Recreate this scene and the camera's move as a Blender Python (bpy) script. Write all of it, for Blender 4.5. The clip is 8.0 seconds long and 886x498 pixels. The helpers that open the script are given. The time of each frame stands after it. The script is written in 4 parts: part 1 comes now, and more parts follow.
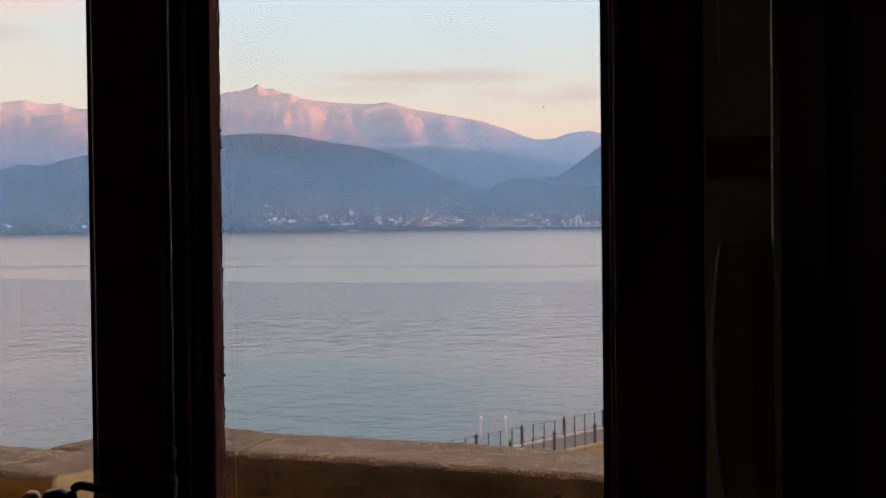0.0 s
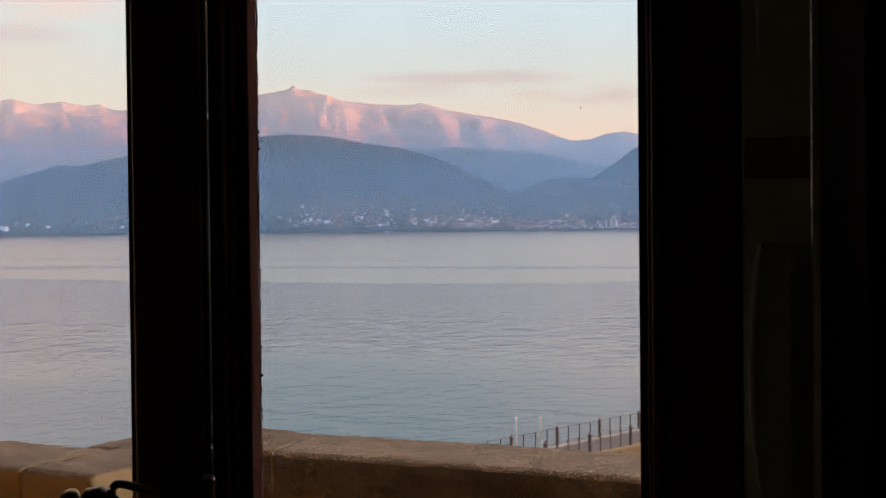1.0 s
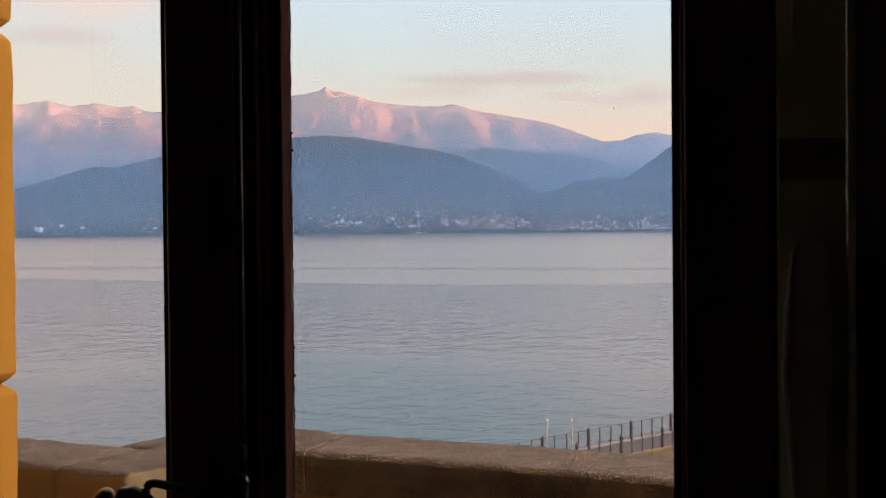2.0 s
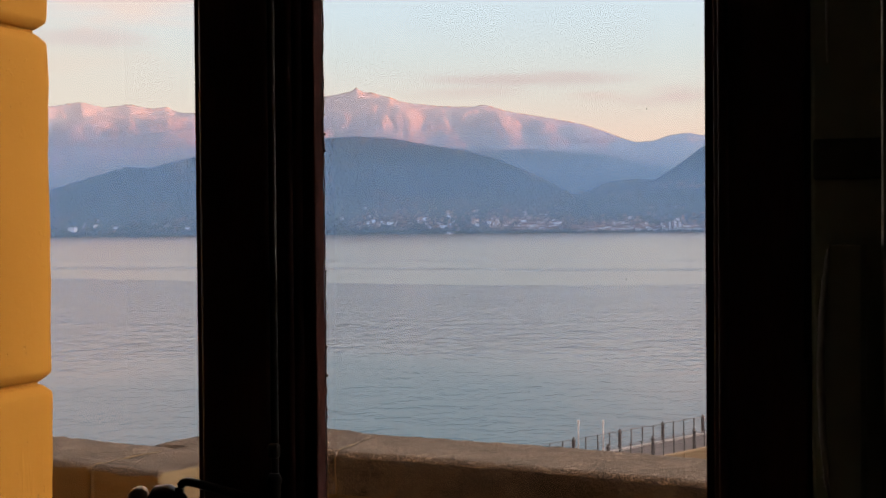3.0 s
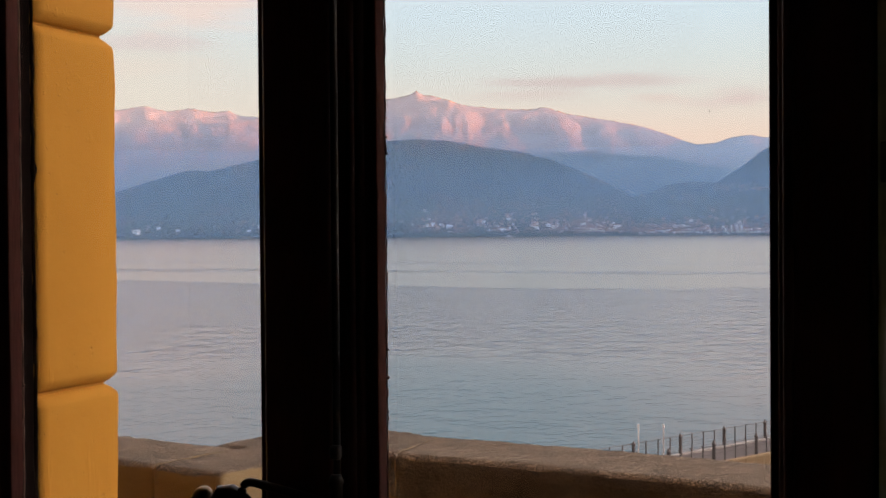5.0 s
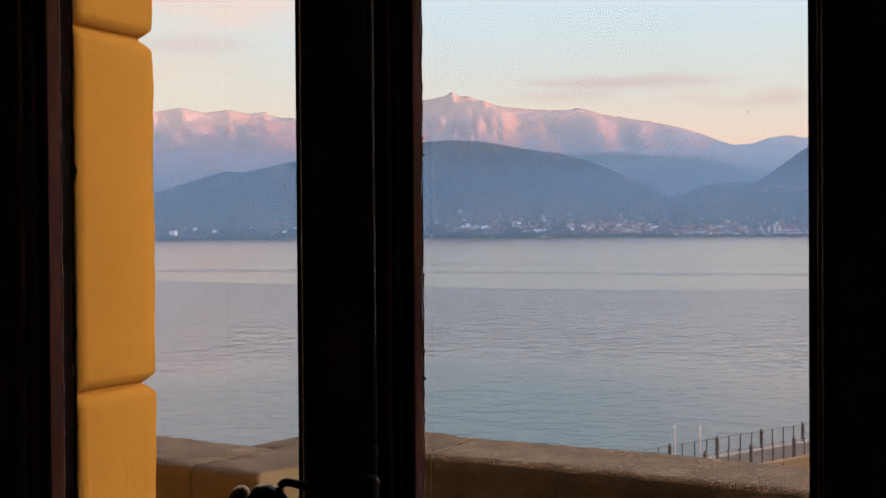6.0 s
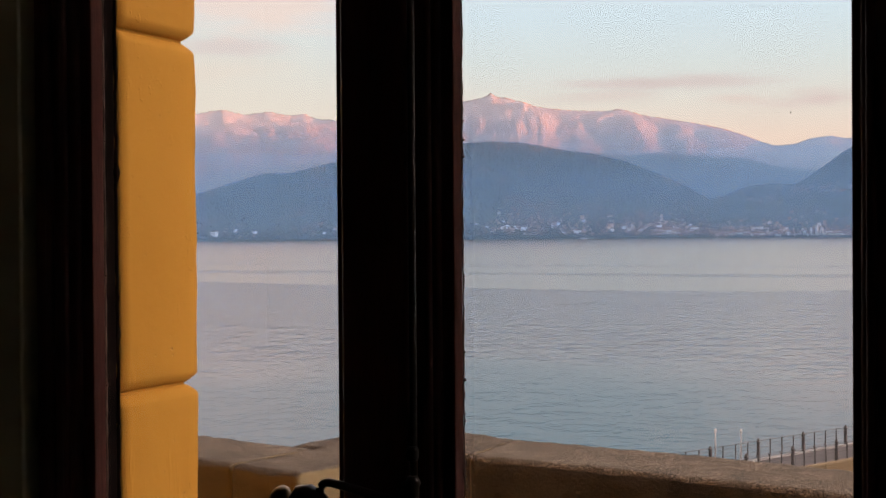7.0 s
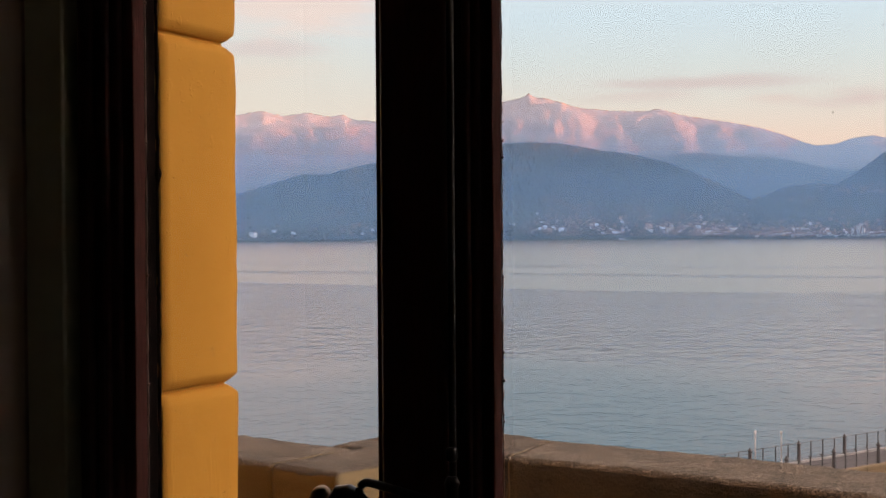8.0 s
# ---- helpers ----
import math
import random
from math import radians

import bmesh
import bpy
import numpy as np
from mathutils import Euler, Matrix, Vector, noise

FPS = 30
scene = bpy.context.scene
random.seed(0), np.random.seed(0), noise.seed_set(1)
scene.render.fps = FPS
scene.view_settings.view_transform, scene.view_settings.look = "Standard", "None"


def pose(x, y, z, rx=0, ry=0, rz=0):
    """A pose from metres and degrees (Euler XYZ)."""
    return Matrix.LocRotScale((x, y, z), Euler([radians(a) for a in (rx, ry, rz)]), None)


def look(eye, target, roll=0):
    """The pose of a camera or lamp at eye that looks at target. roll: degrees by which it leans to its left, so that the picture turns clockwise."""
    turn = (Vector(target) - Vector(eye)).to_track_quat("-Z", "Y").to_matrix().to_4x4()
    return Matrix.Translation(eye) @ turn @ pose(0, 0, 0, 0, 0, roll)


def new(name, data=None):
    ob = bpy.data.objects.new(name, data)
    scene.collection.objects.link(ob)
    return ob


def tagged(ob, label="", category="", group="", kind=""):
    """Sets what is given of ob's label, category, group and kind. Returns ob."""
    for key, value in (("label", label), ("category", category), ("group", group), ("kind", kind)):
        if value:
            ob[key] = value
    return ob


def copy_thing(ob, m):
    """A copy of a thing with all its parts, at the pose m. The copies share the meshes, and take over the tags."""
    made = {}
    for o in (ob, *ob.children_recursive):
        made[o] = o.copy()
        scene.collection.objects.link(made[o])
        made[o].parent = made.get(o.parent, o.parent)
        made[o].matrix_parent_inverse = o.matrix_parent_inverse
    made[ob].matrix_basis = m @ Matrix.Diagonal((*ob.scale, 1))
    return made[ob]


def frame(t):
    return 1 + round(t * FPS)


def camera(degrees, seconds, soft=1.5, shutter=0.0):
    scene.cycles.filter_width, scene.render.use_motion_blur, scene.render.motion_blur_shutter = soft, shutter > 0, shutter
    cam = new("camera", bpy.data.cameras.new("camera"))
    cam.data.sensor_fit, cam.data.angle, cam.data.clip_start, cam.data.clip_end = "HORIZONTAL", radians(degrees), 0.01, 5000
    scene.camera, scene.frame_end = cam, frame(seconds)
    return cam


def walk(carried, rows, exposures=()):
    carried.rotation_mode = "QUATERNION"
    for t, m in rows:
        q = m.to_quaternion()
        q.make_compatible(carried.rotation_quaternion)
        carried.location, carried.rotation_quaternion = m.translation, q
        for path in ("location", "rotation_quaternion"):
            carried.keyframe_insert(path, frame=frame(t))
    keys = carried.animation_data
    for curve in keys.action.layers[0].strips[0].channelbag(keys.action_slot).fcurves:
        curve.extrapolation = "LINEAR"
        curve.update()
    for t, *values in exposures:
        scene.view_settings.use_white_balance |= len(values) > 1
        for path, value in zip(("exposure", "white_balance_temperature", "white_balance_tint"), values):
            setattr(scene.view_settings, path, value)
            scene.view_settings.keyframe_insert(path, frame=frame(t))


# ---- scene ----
import functools

cam = camera(38.6, 8.0)
# seconds, eye, heading to the left of north, pitch, roll
PATH = [
    (0.0, 0.0256, -0.0850, 1.5034, 16.287, -1.076, -0.641),
    (0.5, 0.0249, -0.0857, 1.5034, 17.055, -1.071, -0.611),
    (1.0, 0.0243, -0.0864, 1.5034, 17.882, -1.014, -0.584),
    (1.5, 0.0237, -0.0871, 1.5034, 18.593, -0.970, -0.559),
    (3.0, 0.0224, -0.0891, 1.5034, 20.694, -0.915, -0.493),
    (3.5, 0.0220, -0.0897, 1.5035, 21.375, -0.878, -0.476),
    (4.0, 0.0216, -0.0904, 1.5035, 22.072, -0.849, -0.460),
    (4.5, 0.0213, -0.0911, 1.5035, 22.691, -0.803, -0.446),
    (6.0, 0.0204, -0.0934, 1.5037, 24.979, -0.711, -0.415),
    (6.5, 0.0200, -0.0942, 1.5038, 25.848, -0.672, -0.408),
    (7.0, 0.0197, -0.0951, 1.5039, 26.749, -0.644, -0.404),
    (7.5, 0.0193, -0.0960, 1.5040, 27.557, -0.648, -0.401),
    (8.0, 0.0189, -0.0969, 1.5041, 28.463, -0.602, -0.400),
]
walk(cam, [(t, pose(x, y, z, 90 + pitch, 0, yaw) @ pose(0, 0, 0, 0, 0, roll)) for t, x, y, z, yaw, pitch, roll in PATH],
     exposures=((0.0, 2.98), (8.0, 2.98)))

# ---- light: dusk sky, last sun on the high peaks ----
SUN_AZ, SUN_EL = radians(81.0), radians(1.2)   # azimuth clockwise from +y
SKY_GAIN = 0.14
GLOW_AZ = radians(74.0)   # brightest part of the dusk sky


class Nodes:
    """Short hand for building node trees."""

    def __init__(self, tree):
        self.tree = tree
        tree.nodes.clear()

    def node(self, kind, operation="", clamp=False, smoothstep=False):
        n = self.tree.nodes.new(kind)
        if operation:
            n.operation = operation
        if clamp:
            n.use_clamp = True
        if smoothstep:
            n.interpolation_type = "SMOOTHSTEP"
        return n

    def put(self, socket, value):
        if isinstance(value, bpy.types.NodeSocket):
            self.tree.links.new(value, socket)
        elif value is not None:
            socket.default_value = value

    def math(self, op, a, b=None, c=None, clamp=False):
        n = self.node("ShaderNodeMath", operation=op, clamp=clamp)
        for i, v in enumerate((a, b, c)):
            self.put(n.inputs[i], v)
        return n.outputs[0]

    def noise(self, vector, scale, detail=4.0, rough=0.55, warp=0.0):
        n = self.node("ShaderNodeTexNoise")
        self.put(n.inputs["Vector"], vector)
        self.put(n.inputs["Scale"], scale)
        self.put(n.inputs["Detail"], detail)
        self.put(n.inputs["Roughness"], rough)
        self.put(n.inputs["Distortion"], warp)
        return n.outputs["Fac"]

    def ramp(self, fac, stops, smooth=False):
        n = self.node("ShaderNodeValToRGB")
        if smooth:
            n.color_ramp.interpolation = "EASE"
        els = n.color_ramp.elements
        while len(els) < len(stops):
            els.new(0.5)
        for e, (p, c) in zip(els, stops):
            e.position = p
            e.color = (*c, 1.0) if len(c) == 3 else c
        self.put(n.inputs["Fac"], fac)
        return n.outputs["Color"]

    def step(self, value, lo, hi, a=0.0, b=1.0):
        n = self.node("ShaderNodeMapRange", smoothstep=True)
        self.put(n.inputs[0], value)
        for i, v in ((1, lo), (2, hi), (3, a), (4, b)):
            self.put(n.inputs[i], v)
        return n.outputs[0]

    def mix(self, fac, a, b, blend="MIX"):
        n = self.node("ShaderNodeMix")
        n.data_type, n.blend_type = "RGBA", blend
        self.put(n.inputs[0], fac)
        for i, v in ((6, a), (7, b)):
            self.put(n.inputs[i], (*v, 1.0) if isinstance(v, tuple) and len(v) == 3 else v)
        return n.outputs[2]

    def scaled(self, vector, x, y, z):
        n = self.node("ShaderNodeMapping")
        self.put(n.inputs["Vector"], vector)
        n.inputs["Scale"].default_value = (x, y, z)
        return n.outputs[0]


def dusk_world():
    world = bpy.data.worlds.new("dusk")
    world.use_nodes = True
    n = Nodes(world.node_tree)
    way = n.node("ShaderNodeTexCoord").outputs["Generated"]
    xyz = n.node("ShaderNodeSeparateXYZ")
    n.put(xyz.inputs[0], way)
    x, y, z = xyz.outputs
    up = n.math("MULTIPLY", n.math("ARCSINE", z), 57.2958)
    az = n.math("MULTIPLY", n.math("ARCTAN2", n.math("MULTIPLY", x, -1.0), y), 57.2958)  # degrees left of north
    sky = n.ramp(n.math("DIVIDE", up, 90.0, clamp=True), [
        (0.0, (0.84, 0.62, 0.54)), (0.046, (0.84, 0.65, 0.56)), (0.066, (0.75, 0.695, 0.645)), (0.085, (0.68, 0.722, 0.725)),
        (0.108, (0.65, 0.755, 0.83)), (0.17, (0.77, 0.735, 0.765)), (0.33, (0.61, 0.63, 0.70)), (1.0, (0.38, 0.46, 0.60))])
    # warmer to the left of the high peaks
    sky = n.mix(n.math("MULTIPLY", n.step(az, 24.0, 40.0), n.step(up, 14.0, 5.0)), sky, (0.78, 0.70, 0.63))
    # high pink veils to both sides
    veil = n.math("MULTIPLY", n.math("ADD", n.step(az, 18.0, 8.0), n.step(az, 24.0, 36.0), clamp=True), n.math("MULTIPLY", n.step(up, 10.2, 14.5), n.step(up, 60.0, 40.0)))
    sky = n.mix(n.math("MULTIPLY", veil, 0.92), sky, (1.26, 0.91, 0.845))
    # thin pink clouds: soft flattened ellipses (azimuth, height, half width, half height, density)
    stretch = n.scaled(way, 11.0, 11.0, 95.0)
    wisp = n.noise(stretch, 1.1, 5.0, 0.55, 0.9)
    for a, h, w, t, d, col in ((16.6, 6.62, 5.0, 0.36, 0.95, (0.65, 0.545, 0.54)), (19.0, 6.25, 3.0, 0.22, 0.5, (0.70, 0.58, 0.56)), (10.1, 5.85, 2.7, 0.44, 0.95, (0.67, 0.53, 0.52)),
                               (13.6, 5.9, 1.8, 0.22, 0.6, (0.70, 0.53, 0.50)), (19.5, 6.05, 3.6, 0.28, 0.45, (0.68, 0.56, 0.54)),
                               (36.0, 8.4, 3.2, 0.45, 0.8, (0.69, 0.58, 0.575)), (34.6, 10.0, 6.0, 1.15, 0.9, (0.86, 0.68, 0.62)),
                               (37.0, 7.4, 5.0, 0.6, 0.3, (0.80, 0.64, 0.56)), (3.0, 7.0, 4.0, 0.6, 0.6, (0.62, 0.48, 0.46))):
        dx = n.math("DIVIDE", n.math("SUBTRACT", az, a), w)
        dy = n.math("DIVIDE", n.math("SUBTRACT", up, h), t)
        far = n.math("SQRT", n.math("ADD", n.math("MULTIPLY", dx, dx), n.math("MULTIPLY", dy, dy)))
        far = n.math("ADD", far, n.math("MULTIPLY", n.math("SUBTRACT", wisp, 0.5), 2.2))
        sky = n.mix(n.math("MULTIPLY", n.step(far, 1.15, 0.15), d), sky, col)
    # the sky brightens round towards the sun
    toward = n.math("ADD", n.math("MULTIPLY", x, math.sin(GLOW_AZ)), n.math("MULTIPLY", y, math.cos(GLOW_AZ)))
    glow = n.step(toward, 0.48, 1.0, 1.0, 6.5)
    gain = n.node("ShaderNodeVectorMath", operation="SCALE")
    n.put(gain.inputs[0], sky)
    n.put(gain.inputs["Scale"], glow)
    nishita = n.node("ShaderNodeTexSky")
    nishita.sky_type, nishita.sun_disc = "NISHITA", False
    nishita.sun_elevation, nishita.sun_rotation = SUN_EL, SUN_AZ
    both = n.mix(0.04, gain.outputs[0], nishita.outputs[0])
    bg = n.node("ShaderNodeBackground")
    n.put(bg.inputs["Color"], both)
    n.put(bg.inputs["Strength"], SKY_GAIN)
    n.put(n.node("ShaderNodeOutputWorld").inputs["Surface"], bg.outputs[0])
    scene.world = world


dusk_world()
sun = new("sun", bpy.data.lights.new("sun", "SUN"))
sun.data.energy, sun.data.color, sun.data.angle = 3.6, (1.0, 0.27, 0.08), radians(0.5)
sun.matrix_world = look((0, 0, 40), (-math.sin(SUN_AZ) * math.cos(SUN_EL), -math.cos(SUN_AZ) * math.cos(SUN_EL), 40 - math.sin(SUN_EL)))


# ---- materials ----
def material(name, colours, scale=3.0, detail=6.0, fine=60.0, fine_mix=0.25, rough=0.7, metal=0.0, bump=0.3, bump_depth=0.002,
             stretch=(1, 1, 1), spread=0.0, spots=None, ior=1.45, place="Object", lo=0.32, hi=0.68):
    """Base colour wandering between two or three colours at a large and a fine scale, with relief."""
    m = bpy.data.materials.new(name)
    m.use_nodes = True
    n = Nodes(m.node_tree)
    at = n.scaled(n.node("ShaderNodeTexCoord").outputs[place], *stretch)
    big, small = n.noise(at, scale, detail, 0.6, 0.3), n.noise(at, fine, 3.0, 0.6)
    k = n.math("ADD", n.math("MULTIPLY", big, 1.0 - fine_mix), n.math("MULTIPLY", small, fine_mix))
    if spread:
        k = n.math("ADD", k, n.math("MULTIPLY", n.math("SUBTRACT", n.node("ShaderNodeObjectInfo").outputs["Random"], 0.5), spread))
    stops = [(lo + (hi - lo) * i / (len(colours) - 1), c) for i, c in enumerate(colours)]
    colour = n.ramp(k, stops)
    if spots:
        colour = n.mix(n.step(n.noise(at, spots[0], 2.0, 0.5), spots[1], spots[1] + 0.07), colour, spots[2])
    out = n.node("ShaderNodeBsdfPrincipled")
    n.put(out.inputs["Base Color"], colour)
    n.put(out.inputs["Roughness"], n.step(small, 0.2, 0.8, max(rough - 0.08, 0.02), min(rough + 0.08, 1.0)))
    n.put(out.inputs["Metallic"], metal)
    n.put(out.inputs["IOR"], ior)
    if bump:
        b = n.node("ShaderNodeBump")
        n.put(b.inputs["Strength"], bump)
        n.put(b.inputs["Distance"], bump_depth)
        n.put(b.inputs["Height"], n.math("ADD", small, n.math("MULTIPLY", big, 1.5)))
        n.put(out.inputs["Normal"], b.outputs[0])
    n.put(n.node("ShaderNodeOutputMaterial").inputs["Surface"], out.outputs[0])
    return m


def water_material():
    m = bpy.data.materials.new("lake_water")
    m.use_nodes = True
    n = Nodes(m.node_tree)
    at = n.node("ShaderNodeTexCoord").outputs["Object"]
    xyz = n.node("ShaderNodeSeparateXYZ")
    n.put(xyz.inputs[0], at)
    ripples = n.noise(n.scaled(at, 0.5, 0.44, 1.0), 0.95, 2.0, 0.5, 0.6)
    long = n.noise(n.scaled(at, 0.42, 0.36, 1.0), 0.55, 2.0, 0.5, 0.4)
    chop = n.noise(n.scaled(at, 1.0, 0.7, 1.0), 1.1, 3.0, 0.6, 0.3)
    tiny = n.noise(n.scaled(at, 1.0, 0.8, 1.0), 2.6, 2.0, 0.6)
    swell = n.noise(n.scaled(at, 0.45, 1.0, 1.0), 0.06, 2.0, 0.5)
    drift = n.noise(n.scaled(at, 0.3, 1.0, 1.0), 0.012, 4.0, 0.6, 0.8)
    out_there = n.math("ADD", xyz.outputs[1], n.math("MULTIPLY", n.math("SUBTRACT", drift, 0.5), 180.0))
    aside = n.math("MULTIPLY", n.math("MINIMUM", n.math("MAXIMUM", n.math("SUBTRACT", n.math("MULTIPLY", xyz.outputs[0], -1.0), 54.0), 0.0), 26.0), 1.9)
    out_there = n.math("ADD", out_there, aside)
    lee = n.step(out_there, 142.0, 88.0)                  # sheltered water near the quay
    # a breeze ruffles one belt of water, sharply ended on the far side, and thin streaks beyond it
    rim = n.math("ADD", xyz.outputs[1], n.math("MULTIPLY", n.math("SUBTRACT", n.noise(n.scaled(at, 0.5, 1.0, 1.0), 0.02, 5.0, 0.65, 0.5), 0.5), 70.0))
    breeze = n.math("MULTIPLY", n.step(out_there, 98.0, 142.0), n.step(rim, 288.0, 268.0))
    streaks = n.step(n.noise(n.scaled(at, 0.10, 1.0, 1.0), 0.012, 4.0, 0.6, 0.6), 0.52, 0.64)
    broken = n.step(n.noise(n.scaled(at, 0.25, 1.0, 1.0), 0.025, 3.0, 0.6, 0.5), 0.38, 0.56)
    lines = n.math("MULTIPLY", n.math("MULTIPLY", n.step(rim, 345.0, 362.0), n.step(rim, 402.0, 380.0)), broken)
    lines = n.math("MAXIMUM", lines, n.math("MULTIPLY", n.math("MULTIPLY", n.step(rim, 440.0, 462.0), n.step(rim, 520.0, 490.0)), 0.6))
    gusts = n.math("MAXIMUM", breeze, n.math("MAXIMUM", n.math("MULTIPLY", lines, 0.8), n.math("MULTIPLY", streaks, 0.35)))
    height = n.math("ADD", n.math("ADD", n.math("MULTIPLY", ripples, 0.26), n.math("MULTIPLY", long, 0.40)), n.math("ADD", n.math("MULTIPLY", chop, 0.09), n.math("MULTIPLY", swell, 0.35)))
    height = n.math("ADD", height, n.math("MULTIPLY", n.math("MULTIPLY", tiny, lee), 0.11))
    b = n.node("ShaderNodeBump")
    n.put(b.inputs["Strength"], n.math("ADD", n.math("MULTIPLY", gusts, 0.72), n.math("ADD", n.math("MULTIPLY", lee, 0.30), 0.22)))
    n.put(b.inputs["Distance"], 1.0)
    n.put(b.inputs["Height"], height)
    out = n.node("ShaderNodeBsdfPrincipled")
    n.put(out.inputs["Base Color"], n.mix(lee, (0.088, 0.100, 0.108), (0.030, 0.086, 0.116)))
    n.put(out.inputs["Roughness"], n.step(gusts, 0.0, 1.0, 0.20, 0.12))
    n.put(out.inputs["IOR"], 1.333)
    # the wave fronts lean towards the shore
    lean = n.node("ShaderNodeVectorMath", operation="SCALE")
    lean.inputs[0].default_value = (0.026, -0.046, 0.0)
    n.put(lean.inputs["Scale"], n.math("ADD", n.step(gusts, 0.0, 1.0, 1.0, 0.4), n.math("MULTIPLY", lee, 0.25)))
    tilt = n.node("ShaderNodeVectorMath", operation="ADD")
    n.put(tilt.inputs[0], b.outputs[0])
    n.put(tilt.inputs[1], lean.outputs[0])
    unit = n.node("ShaderNodeVectorMath", operation="NORMALIZE")
    n.put(unit.inputs[0], tilt.outputs[0])
    n.put(out.inputs["Normal"], unit.outputs[0])
    n.put(n.node("ShaderNodeOutputMaterial").inputs["Surface"], out.outputs[0])
    return m


def glass_material():
    m = bpy.data.materials.new("window_glass")
    m.use_nodes = True
    n = Nodes(m.node_tree)
    g = n.node("ShaderNodeBsdfGlass")
    g.inputs["Color"].default_value = (0.99, 0.995, 0.99, 1)
    g.inputs["Roughness"].default_value = 0.0
    g.inputs["IOR"].default_value = 1.45
    n.put(n.node("ShaderNodeOutputMaterial").inputs["Surface"], g.outputs[0])
    return m


def stucco_material():
    """Hand-worked painted stucco: fine grain, flat trowel waves, sparse lumps and runs of paint, small dark pits."""
    m = bpy.data.materials.new("ochre_stucco")
    m.use_nodes = True
    n = Nodes(m.node_tree)
    at = n.node("ShaderNodeTexCoord").outputs["Object"]
    cloud, grain = n.noise(at, 2.4, 6.0, 0.6, 0.3), n.noise(at, 260.0, 3.0, 0.6)
    wave = n.noise(at, 16.0, 3.0, 0.5)
    patch = n.step(n.noise(at, 4.5, 3.0, 0.6), 0.46, 0.62)
    lumps = n.math("MULTIPLY", n.step(n.noise(at, 85.0, 3.0, 0.6, 0.4), 0.58, 0.70), patch)
    runs = n.math("MULTIPLY", n.step(n.noise(n.scaled(at, 1.0, 1.0, 0.14), 70.0, 2.0, 0.5), 0.60, 0.72), n.step(n.noise(at, 5.5, 2.0, 0.5), 0.5, 0.62))
    pits = n.step(n.noise(at, 95.0, 2.0, 0.5), 0.735, 0.77)
    k = n.math("ADD", n.math("MULTIPLY", cloud, 0.8), n.math("MULTIPLY", grain, 0.2))
    colour = n.ramp(k, [(0.32, (0.385, 0.180, 0.023)), (0.5, (0.435, 0.210, 0.028)), (0.68, (0.475, 0.238, 0.034))])
    colour = n.mix(n.math("MULTIPLY", lumps, 0.25), colour, (0.40, 0.19, 0.03))
    colour = n.mix(pits, colour, (0.13, 0.06, 0.02))
    height = n.math("ADD", n.math("MULTIPLY", grain, 0.16), n.math("MULTIPLY", wave, 0.9))
    height = n.math("ADD", height, n.math("ADD", n.math("MULTIPLY", lumps, 0.55), n.math("MULTIPLY", runs, 0.4)))
    height = n.math("SUBTRACT", height, pits)
    b = n.node("ShaderNodeBump")
    n.put(b.inputs["Strength"], 0.7)
    n.put(b.inputs["Distance"], 0.0022)
    n.put(b.inputs["Height"], height)
    out = n.node("ShaderNodeBsdfPrincipled")
    n.put(out.inputs["Base Color"], colour)
    n.put(out.inputs["Roughness"], n.step(grain, 0.2, 0.8, 0.78, 0.92))
    n.put(out.inputs["IOR"], 1.2)
    n.put(out.inputs["Normal"], b.outputs[0])
    n.put(n.node("ShaderNodeOutputMaterial").inputs["Surface"], out.outputs[0])
    return m


WOOD = material("dark_stained_wood", [(0.060, 0.018, 0.011), (0.100, 0.030, 0.018), (0.145, 0.046, 0.028)], 3.0, 6.0, 30.0, 0.4, 0.42, bump=0.35, bump_depth=0.001, stretch=(14, 14, 1))
WOOD_OUT = material("weathered_brown_wood", [(0.066, 0.028, 0.022), (0.098, 0.041, 0.033), (0.135, 0.060, 0.049)], 3.0, 6.0, 30.0, 0.4, 0.75, bump=0.5, bump_depth=0.001, stretch=(14, 14, 1), ior=1.08)
GREEN = material("dark_green_paint", [(0.52, 0.55, 0.40), (0.60, 0.63, 0.47)], 2.0, 4.0, 40.0, 0.2, 0.5, bump=0.2, bump_depth=0.001)
PLASTER = material("beige_room_plaster", [(0.72, 0.63, 0.52), (0.80, 0.71, 0.60)], 1.5, 5.0, 50.0, 0.3, 0.85, bump=0.3)
OCHRE = stucco_material()
STONE = material("weathered_sandstone", [(0.052, 0.041, 0.027), (0.176, 0.145, 0.097), (0.42, 0.355, 0.255)], 9.0, 8.0, 190.0, 0.78, 0.92, lo=0.43, hi=0.585, bump=1.0, bump_depth=0.009, spots=(120.0, 0.60, (0.06, 0.048, 0.036)), spread=0.1)
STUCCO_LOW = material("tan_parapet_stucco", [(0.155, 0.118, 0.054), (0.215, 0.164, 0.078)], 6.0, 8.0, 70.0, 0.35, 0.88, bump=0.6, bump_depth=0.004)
# blotchy stains, with the shade of the front faces darkened into the colour
STUCCO_OLD_SHADED = material("stained_shaded_parapet_stone", [(0.030, 0.027, 0.023), (0.068, 0.062, 0.053), (0.140, 0.128, 0.108)], 8.0, 9.0, 110.0, 0.45, 0.92, lo=0.38, hi=0.62, bump=1.0, bump_depth=0.007, spots=(26.0, 0.62, (0.032, 0.03, 0.026)))
IRON = material("blackened_iron", [(0.035, 0.033, 0.029), (0.065, 0.060, 0.052)], 20.0, 4.0, 150.0, 0.4, 0.34, 0.7, bump=0.3, bump_depth=0.0006)
